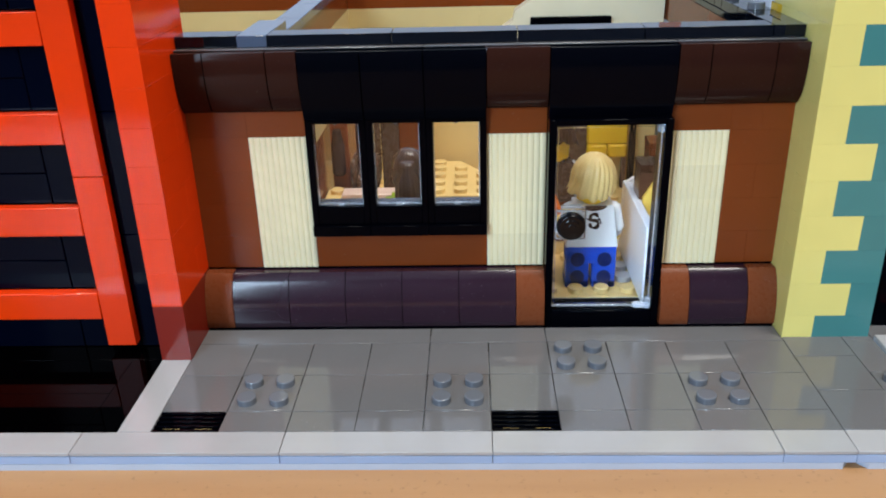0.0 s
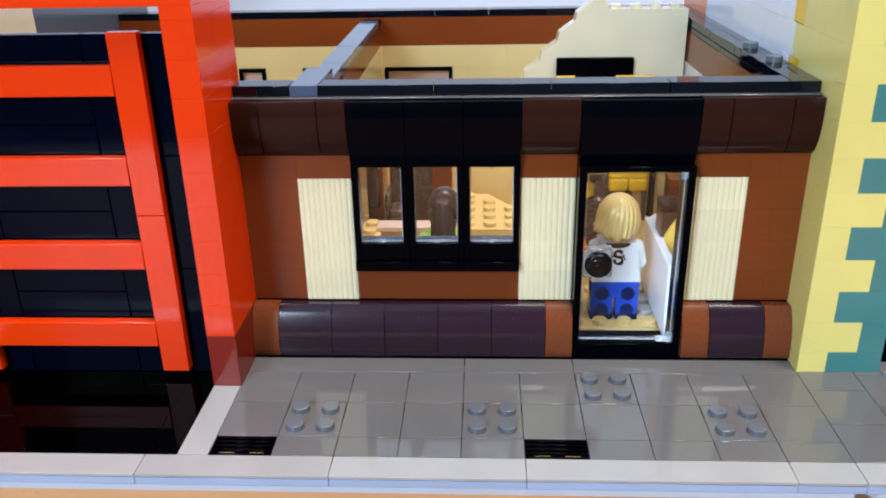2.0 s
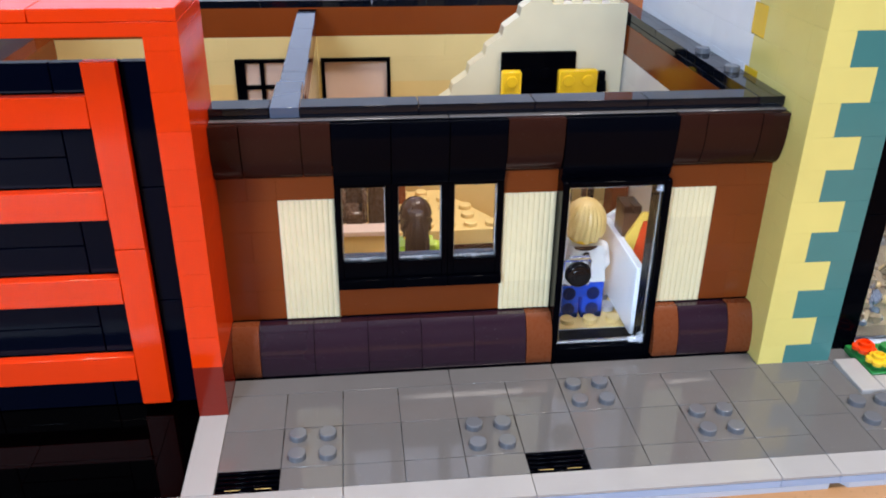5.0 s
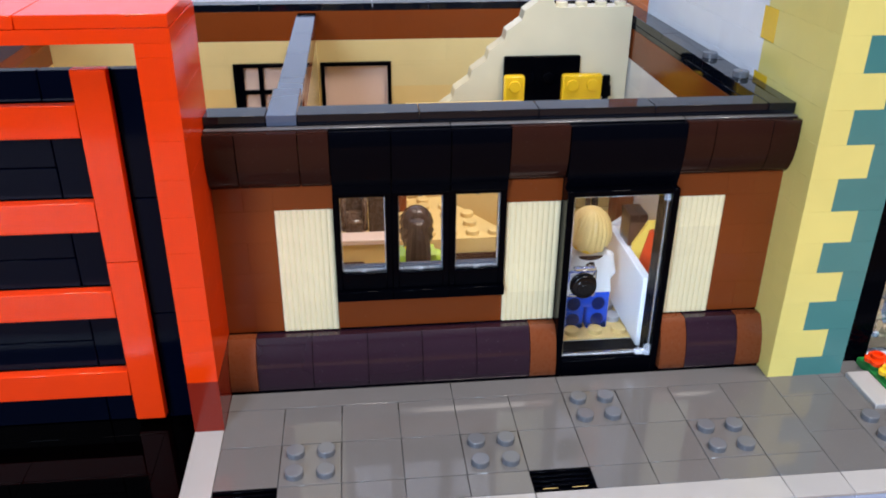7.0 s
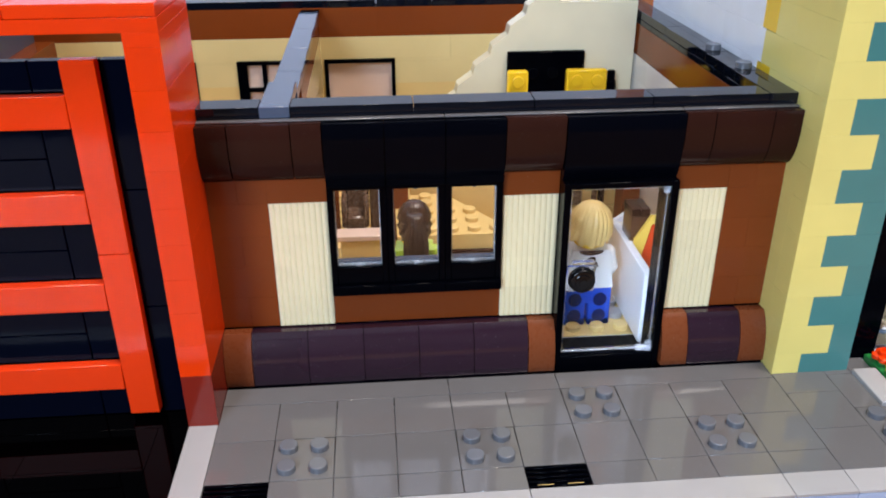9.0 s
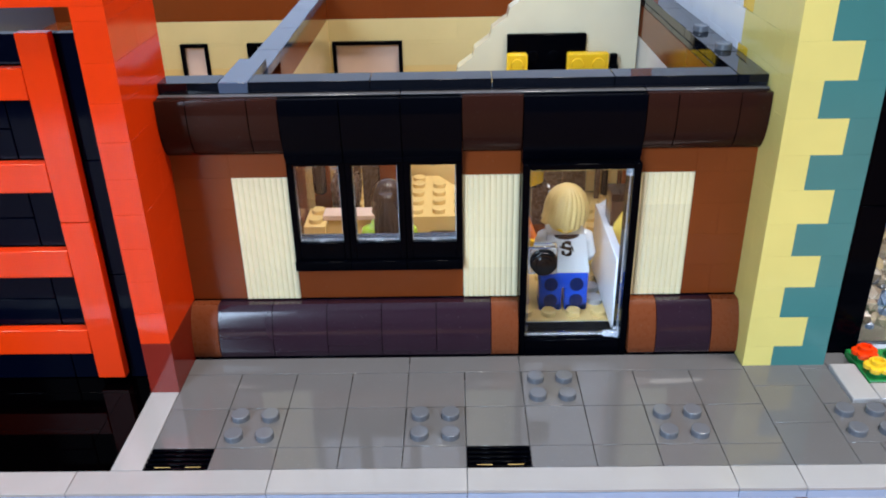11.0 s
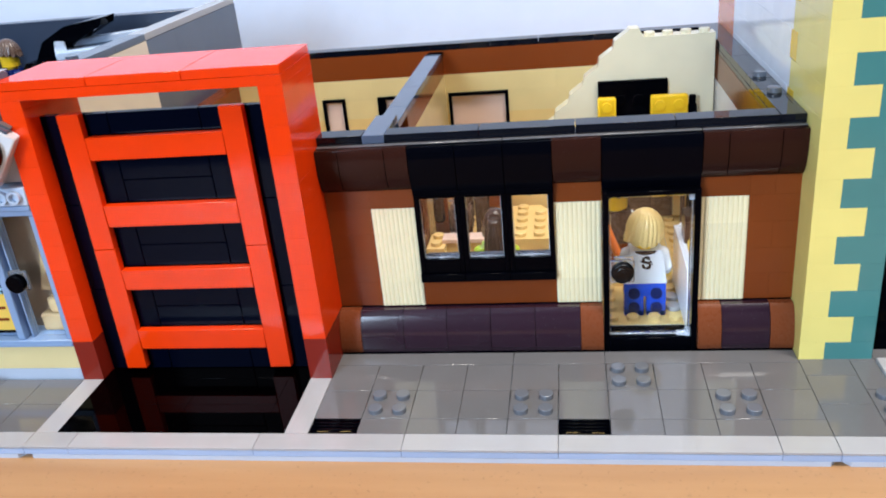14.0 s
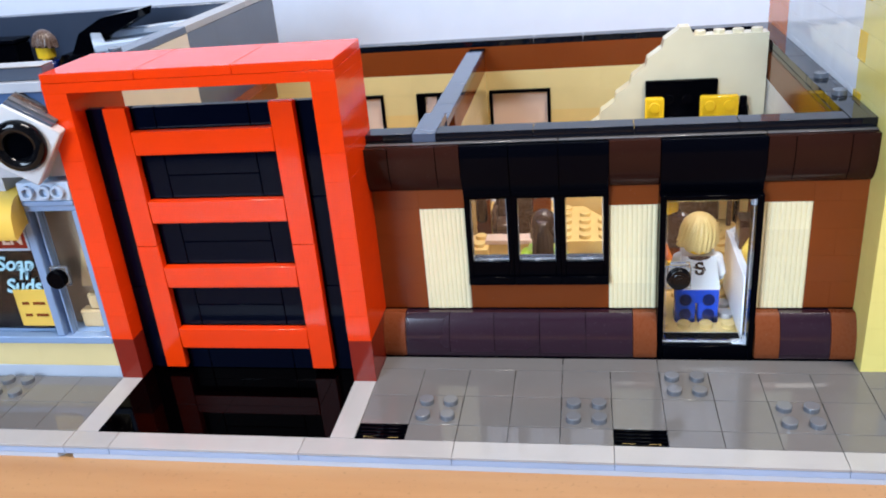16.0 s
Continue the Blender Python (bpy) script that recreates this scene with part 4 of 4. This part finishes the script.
    if long_hair:
        # gathered tail: a knot at the crown, then a ridged tail down the back
        tail = []
        for h, w, d, yy in ((4.72, 0.10, 0.10, -0.62), (4.70, 0.26, 0.2, -0.70), (4.56, 0.30, 0.24, -0.80), (4.42, 0.25, 0.22, -0.86), (4.2, 0.38, 0.26, -0.94), (3.7, 0.46, 0.27, -0.99), (3.0, 0.48, 0.25, -1.0), (2.45, 0.45, 0.2, -0.97), (2.2, 0.40, 0.14, -0.93)):
            ring = []
            for j in range(48):
                ang = 2 * math.pi * j / 48
                q = 1 + 0.055 * math.cos(ang * 14)
                ring.append(bm.verts.new((w * q * math.cos(ang), yy + d * q * math.sin(ang), h)))
            tail.append(ring)
        for p0, p1 in zip(tail, tail[1:]):
            fs += [bm.faces.new((p0[j], p0[(j + 1) % 48], p1[(j + 1) % 48], p1[j])) for j in range(48)]
        fs += [bm.faces.new(tail[0]), bm.faces.new(tail[-1][::-1])]
    bmesh.ops.recalc_face_normals(bm, faces=fs)
    paint(fs, 2)
    if chest is not None:
        # printed neckline and curled mark on the back
        top = [(0.5 * math.cos(math.pi * (1 + k / 12)), 3.2 + 0.2 * math.sin(math.pi * (1 + k / 12))) for k in range(13)]
        paint(plate_bm(bm, [(px, pz) for px, pz in top], -0.495, -0.47), 4)
        strokes = []
        for k in range(30):
            # an S out of two arcs of uneven width, with a short tail and a barb
            f = k / 29
            strokes.append((0.17 * math.cos(radians(10 + 260 * f)), 2.79 + 0.15 * math.sin(radians(10 + 260 * f)), 0.03 + 0.03 * abs(math.sin(7 * f))))
            strokes.append((0.02 + 0.19 * math.cos(radians(90 - 265 * f)), 2.47 + 0.17 * math.sin(radians(90 - 265 * f)), 0.03 + 0.03 * abs(math.cos(6 * f))))
        for k in range(10):
            f = k / 9
            strokes.append((0.2 + 0.14 * f, 2.62 + 0.1 * math.sin(5 * f), 0.025))
            strokes.append((-0.33 + 0.2 * f, 2.72 - 0.08 * f, 0.02 + 0.015 * f))
        for cx, cz, w in strokes:
            cx, cz = 0.03 + 0.82 * cx, 2.64 + 0.82 * (cz - 2.64)
            paint(box_bm(bm, cx - w, -0.495, cz - w, cx + w, -0.478, cz + w, 0.004), 4)
    mats = [torso, legs, hair, skin, HAIR, DEEPBLUE if legs is BLUE else BLACK, sleeve or torso]
    for v in bm.verts:
        v.co.z *= 1.085
    me = to_mesh(bm, name, mats, Vector(), 45)
    ob = hang(new(name, me), None, (x, y, z))
    ob.rotation_euler = (0, 0, radians(turn))
    return tagged(ob, label, "toy figure")


DEEPBLUE = plastic("deep_blue_plastic", (0.003, 0.011, 0.085), 0.25)
figure("toy_figure", 14.1, 4.25, -0.35, "blond toy figure in white top and blue legs behind the door", WHITE, BLUE, BLOND, YELLOW, chest=1)
figure("toy_figure", 7.1, 4.4, -0.1, "toy figure with dark ponytail and lime top behind the window", LIME, DARKBROWN, HAIR, YELLOW, long_hair=True)
figure("toy_figure", 12.94, 7.6, 0.25, "toy figure in a brown vest with pale sleeves facing the door", SOFABROWN, BROWN, HAIR, YELLOW, turn=180, sleeve=SHOPWHITE)

stand = thing("figure_stand", 12.94, 7.6, -0.4, "small tan toy brick under the vested figure", "brick")
bm = bmesh.new()
box_bm(bm, 11.94, 7.0, -0.4, 13.94, 8.2, 0.24, 0.03)
part("body", bm, TAN, stand)
bar = thing("orange_bar", 12.9, 5.6, 1.9, "short orange toy bar held up beside the door", "bar")
bm = bmesh.new()
tube_bm(bm, (13.02, 5.75, 1.9), (-0.36, 0.03, 0.93), 0.2, 0.2, 2.1, 16, 0.04)
part("body", bm, ORANGE, bar)
bm = bmesh.new()
tube_bm(bm, (13.05, 5.75, 1.75), (0, -0.3, 1), 0.26, 0.26, 0.35, 14, 0.05)
part("grip", bm, YELLOW, bar)

# ---- corner house beside the shop ----
corner = thing("corner_house", 21.5, 2, -0.4, "pale yellow, teal and white interlocked corner of a toy house", "house")
CY = -0.78
for n in range(20):
    za, zb = Z[0] + 1.2 * n, Z[0] + 1.2 * (n + 1)
    split = 21 if n % 2 == 0 else 22
    piece("yellow_brick", 20, CY, za, split, 0.2, zb, YELLOWTAN, corner, gap=0.001, c=0.004)
    piece("teal_brick", split, CY, za, 22.9, 0.2, zb, TEAL, corner, gap=0.001, c=0.004)
    piece("yellow_brick", 20, 0.2, za, 21, 2, zb, YELLOWTAN, corner, gap=0.001, c=0.004)
    if n >= 8 and n % 2 == 0:
        piece("yellow_brick", 20, 2, za, 21, 3.4, zb, YELLOWTAN, corner, gap=0.001, c=0.004)
        piece("bright_brick", 20, 3.4, za, 21, 4.55, zb, YELLOW, corner, "bright yellow brick end")
    else:
        piece("yellow_brick", 20, 2, za, 21, 4.2, zb, YELLOWTAN, corner, gap=0.001, c=0.004)
    y = 4.55 if n >= 8 and n % 2 == 0 else 4.2
    for y1 in (8, 12, 17) if n % 2 else (6, 10, 14, 17):
        piece("white_brick", 20, y, za, 21, y1, zb, GLOSSWHITE, corner, "glossy white side wall brick", gap=0.002, c=0.006)
        y = y1
    piece("orange_brick", 20, 17, za, 21, 22, zb, ORANGE, corner, "orange brick at the far end", gap=0.002, c=0.006)
bm = bmesh.new()
box_bm(bm, 21.02, 0.22, 0, 23.6, 5, 24)
part("dark_wall", bm, BLACK, corner, "black wall behind the corner")
for z in (-0.15, 5.85, 11.85, 17.85):
    piece("black_post", 23.0, 0.0, z, 24.4, 1.0, z + 6.0, BLACK, corner)
display = thing("shop_display", 27, 3, 0, "clear shop window with sandy rocks and small coloured pieces", "shop window")
bm = bmesh.new()
box_bm(bm, 24.4, 0.5, 0.0, 34, 0.56, 12, 0.01)
p = part("pane", bm, GLASS, display)
p.visible_shadow = False
rnd = random.Random(4)
for k in range(240):
    # a bank of small stones that rises towards the back
    bm = bmesh.new()
    xx, yy = 24.5 + rnd.random() * 4.0, 0.95 + rnd.random() * 3.4
    hh = 0.45 + (yy - 0.95) * 1.5 + rnd.random() * 0.35
    mat = rnd.choice([ROCK, ROCK, STOOLTAN, LEDGE, SOFABROWN, ROCK, SLATE])
    ico = bmesh.ops.create_icosphere(bm, subdivisions=1, radius=0.16 + rnd.random() * 0.2)
    for v in ico["verts"]:
        v.co = v.co * (1 + 0.3 * noise.noise(v.co * 3.3 + Vector((k, 0, 0)))) + Vector((xx, yy, hh))
    part("rock", bm, mat, display)
bm = bmesh.new()
prism_bm(bm, [(0.9, 0.4), (4.6, 0.4), (4.6, 5.8), (4.3, 5.6), (0.95, 0.5)], 24.42, 34)
part("stone_bank", bm, ROCK, display)
bm = bmesh.new()
box_bm(bm, 24.4, 1.0, -0.2, 34, 6, 0.4)
part("display_floor", bm, ROCK, display)
bm = bmesh.new()
box_bm(bm, 24.4, 6.0, -0.2, 34, 6.5, 14)
part("display_back", bm, DARKBROWN, display)
for xx, zz, mat in ((25.4, 4.6, BLUE), (26.0, 4.4, YELLOW), (25.9, 3.6, SANDBLUE)):
    bm = bmesh.new()
    tube_bm(bm, (xx, 0.95 + (zz - 0.45) / 1.5, zz + 0.1), (0, -0.6, 0.8), 0.26, 0.22, 0.4, 14, 0.06)
    part("coloured_piece", bm, mat, display)
bm = bmesh.new()
box_bm(bm, 24.4, 0.6, 10.0, 34, 6, 10.4)
part("display_ceiling", bm, DARKBROWN, display)
bm = bmesh.new()
box_bm(bm, 33.0, 0.6, 0.4, 33.4, 6, 10)
part("display_side", bm, DARKBROWN, display)

planter = thing("flower_bed", 25, -1.5, 0, "white edged toy flower bed with green plate", "flower bed")
bm = bmesh.new()
box_bm(bm, 23.0, -3.0, -0.38, 23.9, -0.95, 0.16, 0.03)
part("edging", bm, LIGHTGREY, planter)
bm = bmesh.new()
box_bm(bm, 23.92, -3.0, -0.38, 30, -2.1, 0.16, 0.03)
part("edging", bm, LIGHTGREY, planter)
studded("green_plate", 23.92, -2.08, -0.3, 6, 2, 0.5, GREEN, planter)


def flower(x, y, z, mat, label):
    f = thing("flower", x, y, z, label, "flower", "toy flowers")
    bm = bmesh.new()
    tube_bm(bm, (x, y, z), (0, 0, 1), 0.24, 0.24, 0.22, 14)
    part("stem", bm, GREEN, f)
    bm = bmesh.new()
    for k in range(5):
        a = 2 * math.pi * k / 5 + 0.3
        tube_bm(bm, (x + 0.27 * math.cos(a), y + 0.27 * math.sin(a), z + 0.2), (0, 0, 1), 0.18, 0.2, 0.18, 12, 0.04)
    tube_bm(bm, (x, y, z + 0.2), (0, 0, 1), 0.26, 0.26, 0.2, 16)
    n = 16
    rings = [(0.24, 0.38), (0.25, 0.54), (0.17, 0.56), (0.16, 0.42)]
    loops = [[bm.verts.new((x + r0 * math.cos(2 * math.pi * k / n), y + r0 * math.sin(2 * math.pi * k / n), z + h)) for k in range(n)] for r0, h in rings]
    fs = [bm.faces.new(loops[-1])]
    for a, b in zip(loops, loops[1:]):
        fs += [bm.faces.new((a[k], a[(k + 1) % n], b[(k + 1) % n], b[k])) for k in range(n)]
    bmesh.ops.recalc_face_normals(bm, faces=fs)
    part("petals", bm, mat, f)


flower(24.35, -1.62, 0.2, YELLOW, "yellow open toy flower on the green plate")
flower(24.3, -0.75, 0.2, RED, "red open toy flower on the green plate")

# ---- laundry on the other side of the gate ----
laundry = thing("laundry", -20, -1, -0.4, "pale toy laundry house with blue framed shop window", "house")
LY = -1.9
bm = bmesh.new()
box_bm(bm, -32, LY, -0.38, -12.02, 0, 0.55, 0.03)
part("plinth", bm, BASEGREY, laundry)
for a, b in ((-32, -26), (-26, -20), (-20, -16), (-16, -12.02)):
    piece("yellow_course", a, LY, 0.55, b, 0, 1.75, PALEYELLOW, laundry, fine=True)
bm = bmesh.new()
box_bm(bm, -32, LY - 0.1, 1.75, -12.02, -0.5, 2.1, 0.04)
box_bm(bm, -14.75, LY, 2.1, -14.35, -1.2, 8.2, 0.04)
box_bm(bm, -14.16, LY + 0.2, 2.1, -14.06, -1.2, 8.2, 0.02)
box_bm(bm, -32, LY, 8.2, -12.02, -0.5, 8.5, 0.04)
box_bm(bm, -12.3, LY, 2.1, -12.02, -1.2, 8.2, 0.03)
part("shop_frame", bm, SANDBLUE, laundry)
bm = bmesh.new()
box_bm(bm, -31.8, -1.5, 2.1, -14.8, -1.44, 8.2, 0.01)
box_bm(bm, -14.0, -1.5, 2.1, -12.3, -1.44, 8.2, 0.01)
p = part("pane", bm, GLASS, laundry, "clear pane")
p.visible_shadow = False
# black sheet close behind the pane in place of the room's shade
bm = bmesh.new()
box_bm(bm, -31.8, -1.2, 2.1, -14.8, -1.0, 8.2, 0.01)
part("dark_interior", bm, BLACK, laundry, "black sheet standing in for the unlit inside behind the window")
bm = bmesh.new()
box_bm(bm, -14.9, -0.4, 0, -12.04, -0.1, 8.4, 0.01)
part("inner_wall", bm, ROCK, laundry, "brownish inner wall behind the door")
bm = bmesh.new()
plate_bm(bm, [(-13.5, 4.2), (-12.06, 4.2), (-12.06, 7.3), (-12.5, 7.3), (-12.9, 6.6), (-13.2, 5.3)], -0.95, -0.5)
part("chair_back", bm, STOOLTAN, laundry, "tan chair back behind the door")
bm = bmesh.new()
plate_bm(bm, [(-12.95, 5.0), (-12.5, 5.0), (-12.35, 6.5), (-12.6, 6.6)], -1.05, -0.96)
part("chair_slot", bm, SOFABROWN, laundry, "brown slot in the chair back")
bm = bmesh.new()
box_bm(bm, -13.9, -1.1, 2.1, -12.06, -0.5, 3.0, 0.1)
box_bm(bm, -13.4, -1.0, 3.0, -12.06, -0.5, 3.8, 0.1)
part("inner_box", bm, STOOLTAN, laundry, "tan stepped box behind the door")
bm = bmesh.new()
tube_bm(bm, (-13.75, LY - 0.02, 5.1), (0, -1, 0), 0.42, 0.44, 0.34, 24, 0.06)
part("door_knob", bm, BLACK, laundry, "round black door knob")
bm = bmesh.new()
box_bm(bm, -14.2, LY - 0.02, 4.65, -13.3, LY + 0.2, 5.6, 0.05)
part("knob_plate", bm, MILKY, laundry, "clear plate behind the knob")
bm = bmesh.new()
box_bm(bm, -16.5, -1.66, 2.5, -14.85, -1.58, 4.35, 0.01)
poster = part("poster", bm, AWNYELLOW, laundry, "yellow poster with unreadable dark lines")
for k, (a, b) in enumerate(((-16.2, -15.85), (-15.65, -15.05))):
    for zz in (3.6, 3.0):
        bm = bmesh.new()
        box_bm(bm, a, -1.69, zz, b, -1.655, zz + 0.14, 0.01)
        part("text_bar", bm, BROWN, poster)
bm = bmesh.new()
box_bm(bm, -17.4, -1.75, 6.4, -14.9, -1.6, 7.4, 0.02)
sign = part("open_sign", bm, DARKRED, laundry, "dark sign with pink letters and pale frame")
bm = bmesh.new()
ring_bm(bm, -17.45, 6.35, -14.85, 7.45, 0.1, 0.1, 0.1, -1.8, -1.6, 0.02)
part("sign_frame", bm, PALEBLUE, sign)
lettering("OPEN", -17.2, -1.77, 6.66, 0.8, PINKWHITE, sign, bold=0.02)
for text, x, z in (("Soap", -17.0, 5.3), ("'n'", -16.2, 4.85), ("Suds", -16.85, 4.2)):
    lettering(text, x, -1.56, z, 0.95, SKYBLUE, laundry, 0.03, 0.3, 0.018)
bm = bmesh.new()
prism_bm(bm, [(-1.0, 9.1), (-1.9, 9.1), (-2.3, 9.0), (-2.6, 8.75), (-2.85, 8.3), (-2.95, 7.5), (-2.85, 7.3), (-2.0, 7.7), (-1.0, 7.7)], -24, -14.45)
part("awning", bm, AWNYELLOW, laundry, "pale yellow curved awning")
bm = bmesh.new()
box_bm(bm, -14.4, LY - 0.15, 8.5, -12.02, 0, 8.72, 0.03)
part("door_lintel", bm, SANDBLUE, laundry)
bm = bmesh.new()
box_bm(bm, -14.4, LY - 0.15, 8.74, -12.02, 0, 9.55, 0.03)
band = part("stud_band", bm, PALEBLUE, laundry, "pale blue band above the door with hollow studs")
for x in (-13.9, -13.1, -12.5):
    bm = bmesh.new()
    n = 20
    loops = []
    for rad, yy in ((0.3, LY - 0.14), (0.3, LY - 0.32), (0.28, LY - 0.34), (0.19, LY - 0.34), (0.18, LY - 0.32), (0.18, LY - 0.14)):
        loops.append([bm.verts.new((x + rad * math.cos(2 * math.pi * k / n), yy, 9.15 + rad * math.sin(2 * math.pi * k / n))) for k in range(n)])
    for p0, p1 in zip(loops, loops[1:]):
        for k in range(n):
            bm.faces.new((p0[k], p0[(k + 1) % n], p1[(k + 1) % n], p1[k]))
    bmesh.ops.recalc_face_normals(bm, faces=bm.faces[:])
    part("hollow_stud", bm, PALEBLUE, band)
for a, b in ((-32, -26), (-26, -20), (-20, -15.2)):
    piece("white_course", a, LY + 0.2, 8.5, b, 0, 9.7, SHOPWHITE, laundry, fine=True)
for a, b in ((-32, -24), (-24, -18), (-18, -12.02)):
    piece("white_course", a, LY + 0.2, 9.7, b, 0, 12.0, SHOPWHITE, laundry, fine=True)
    piece("white_cap", a, LY, 13.28, b, -0.4, 13.7, SHOPWHITE, laundry)
    piece("slate_course", a, LY + 0.3, 13.7, b, -0.75, 14.22, SLATE, laundry)
    piece("top_tile", a, LY + 0.25, 14.22, b, -0.7, 14.3, LIGHTGREY, laundry)
    piece("blue_course", a, LY + 0.2, 12.0, b, 0, 13.28, DEEPSAND, laundry)
# side wall towards the shop, tan in front and grey behind
for y0, y1, mat in ((0, 4, BEIGE), (4, 8, BEIGE), (8, 11.4, BEIGE), (11.4, 15, SLATE), (15, 20, SLATE), (20, 25, SLATE)):
    piece("side_brick", -13, y0, 0, -12.02, y1, 13.1, mat, laundry, fine=True)
    piece("side_cap", -13.1, y0, 13.1, -12.02, y1, 13.5, SLATE if y0 < 11 else LIGHTGREY, laundry)
bm = bmesh.new()
box_bm(bm, -60, 24.0, 0, -13.02, 25, 13.0, 0.03)
part("back_wall", bm, DEEPSLATE, laundry, "slate grey back wall")
bm = bmesh.new()
box_bm(bm, -60, 3.4, 6.0, -13, 24, 6.4)
part("upper_floor", bm, DEEPSLATE, laundry)
bm = bmesh.new()
stud_bm(bm, -12.5, 4.8, 13.48)
part("stud", bm, SLATE, laundry)
tub = thing("bathtub", -19.85, 14.9, 6.4, "pale blue toy tub standing on the upper floor", "tub")
bm = bmesh.new()
box_bm(bm, 0.15, 0.15, 0, 6.9, 5.6, 5.3, 0.1)
body = part("body", bm, TUBBLUE, tub, "", (0, 0, 0))
bm = bmesh.new()
for a in ((0, 0, 7.0, 0.6), (0, 5.2, 7.0, 5.8), (0, 0.6, 0.7, 5.2), (6.3, 0.6, 7.0, 5.2)):
    box_bm(bm, a[0], a[1], 5.3, a[2], a[3], 5.8, 0.08)
rim = part("rim", bm, PALEBLUE, tub, "", (0, 0, 0))
for ob in (body, rim):
    ob.location = (0, 0, 0)
tub.rotation_euler = (0, 0, radians(32))
chairb = thing("black_chair", -23, 20, 6.4, "black toy office chair on the upper floor", "chair")
bm = bmesh.new()
box_bm(bm, -25.6, 19, 6.4, -23.2, 21.5, 10.9, 0.5)
part("seat", bm, BLACK, chairb)
bm = bmesh.new()
prism = [(-24.6, 10.6), (-22.9, 10.2), (-21.4, 12.0), (-19.2, 13.0), (-19.0, 13.5), (-21.8, 13.1), (-23.6, 12.2)]
plate_bm(bm, prism, 19.6, 21.4)
part("backrest", bm, BLACK, chairb)
figure("toy_figure", -26.4, 19.8, 7.15, "toy figure with brown hair in dark top upstairs", DEEPBLUE, BLACK, SOFABROWN, YELLOW, turn=140, nape=3.85)
step_ = thing("figure_step", -26.4, 19.8, 6.4, "low dark toy plate under the upstairs figure", "plate")
bm = bmesh.new()
box_bm(bm, -27.6, 18.6, 6.4, -25.2, 21.0, 7.14, 0.03)
part("body", bm, DEEPSLATE, step_)

bureau = thing("dark_bureau", -33, 21.5, 6.4, "black toy bureau on the upper floor", "bureau")
bm = bmesh.new()
box_bm(bm, -38, 20.6, 6.4, -29.2, 22.4, 11.6, 0.08)
part("body", bm, BLACK, bureau)
bm = bmesh.new()
box_bm(bm, -38.1, 20.5, 11.62, -29.1, 22.5, 11.9, 0.06)
part("top", bm, BLACK, bureau)

washer = thing("washer_sign", -13.2, -2.2, 9.85, "tilted white washing machine sign with black ring", "sign")
bm = bmesh.new()
box_bm(bm, -1.2, -0.6, -1.35, 1.2, 0.6, 1.25, 0.06)
for v in bm.verts:
    v.co = pose(0, 0, 0, 3, 35, 12) @ v.co + Vector((-13.1, -2.25, 11.45))
part("box", bm, SIGNWHITE, washer)
for q, (ya, yb, za, zb, mt) in enumerate(((-0.5, 0.6, 1.25, 1.37, SLATE), (-0.2, 0.1, 1.37, 1.45, LEDGE), (0.11, 0.4, 1.37, 1.47, SOFABROWN), (0.42, 0.7, 1.37, 1.52, LEDGE))):
    bm = bmesh.new()
    box_bm(bm, -1.15, ya, za, 0.8, yb, zb, 0.02)
    for v in bm.verts:
        v.co = pose(0, 0, 0, 3, 35, 12) @ v.co + Vector((-13.1, -2.25, 11.45))
    part("edge_layer", bm, mt, washer)
bm = bmesh.new()
n, mrows = 32, 12
tm = pose(0, 0, 0, 3, 35, 12)
rows_ = []
for k in range(n):
    a = 2 * math.pi * k / n
    ring = []
    for q in range(mrows):
        b = 2 * math.pi * q / mrows
        rr = 0.80 + 0.28 * math.cos(b)
        ring.append(bm.verts.new(tm @ Vector((rr * math.cos(a), -0.68 + 0.28 * math.sin(b), rr * math.sin(a))) + Vector((-13.1, -2.25, 11.45))))
    rows_.append(ring)
for k in range(n):
    for q in range(mrows):
        bm.faces.new((rows_[k][q], rows_[(k + 1) % n][q], rows_[(k + 1) % n][(q + 1) % mrows], rows_[k][(q + 1) % mrows]))
bmesh.ops.recalc_face_normals(bm, faces=bm.faces[:])
ring_ = part("ring", bm, GLOSSBLACK, washer, "glossy black rubber ring")
bm = bmesh.new()
tube_bm(bm, tm @ Vector((0, -0.58, 0)) + Vector((-13.1, -2.25, 11.45)), tm.to_3x3() @ Vector((0, -1, 0)), 0.72, 0.6, 0.1, 24, 0.03)
part("porthole", bm, BLACK, ring_, "dark grey porthole")
bm = bmesh.new()
box_bm(bm, -12.62, -2.2, 11.85, -12.02, -1.72, 12.5, 0.05)
part("blue_lamp", bm, TINT, washer, "clear blue plate")
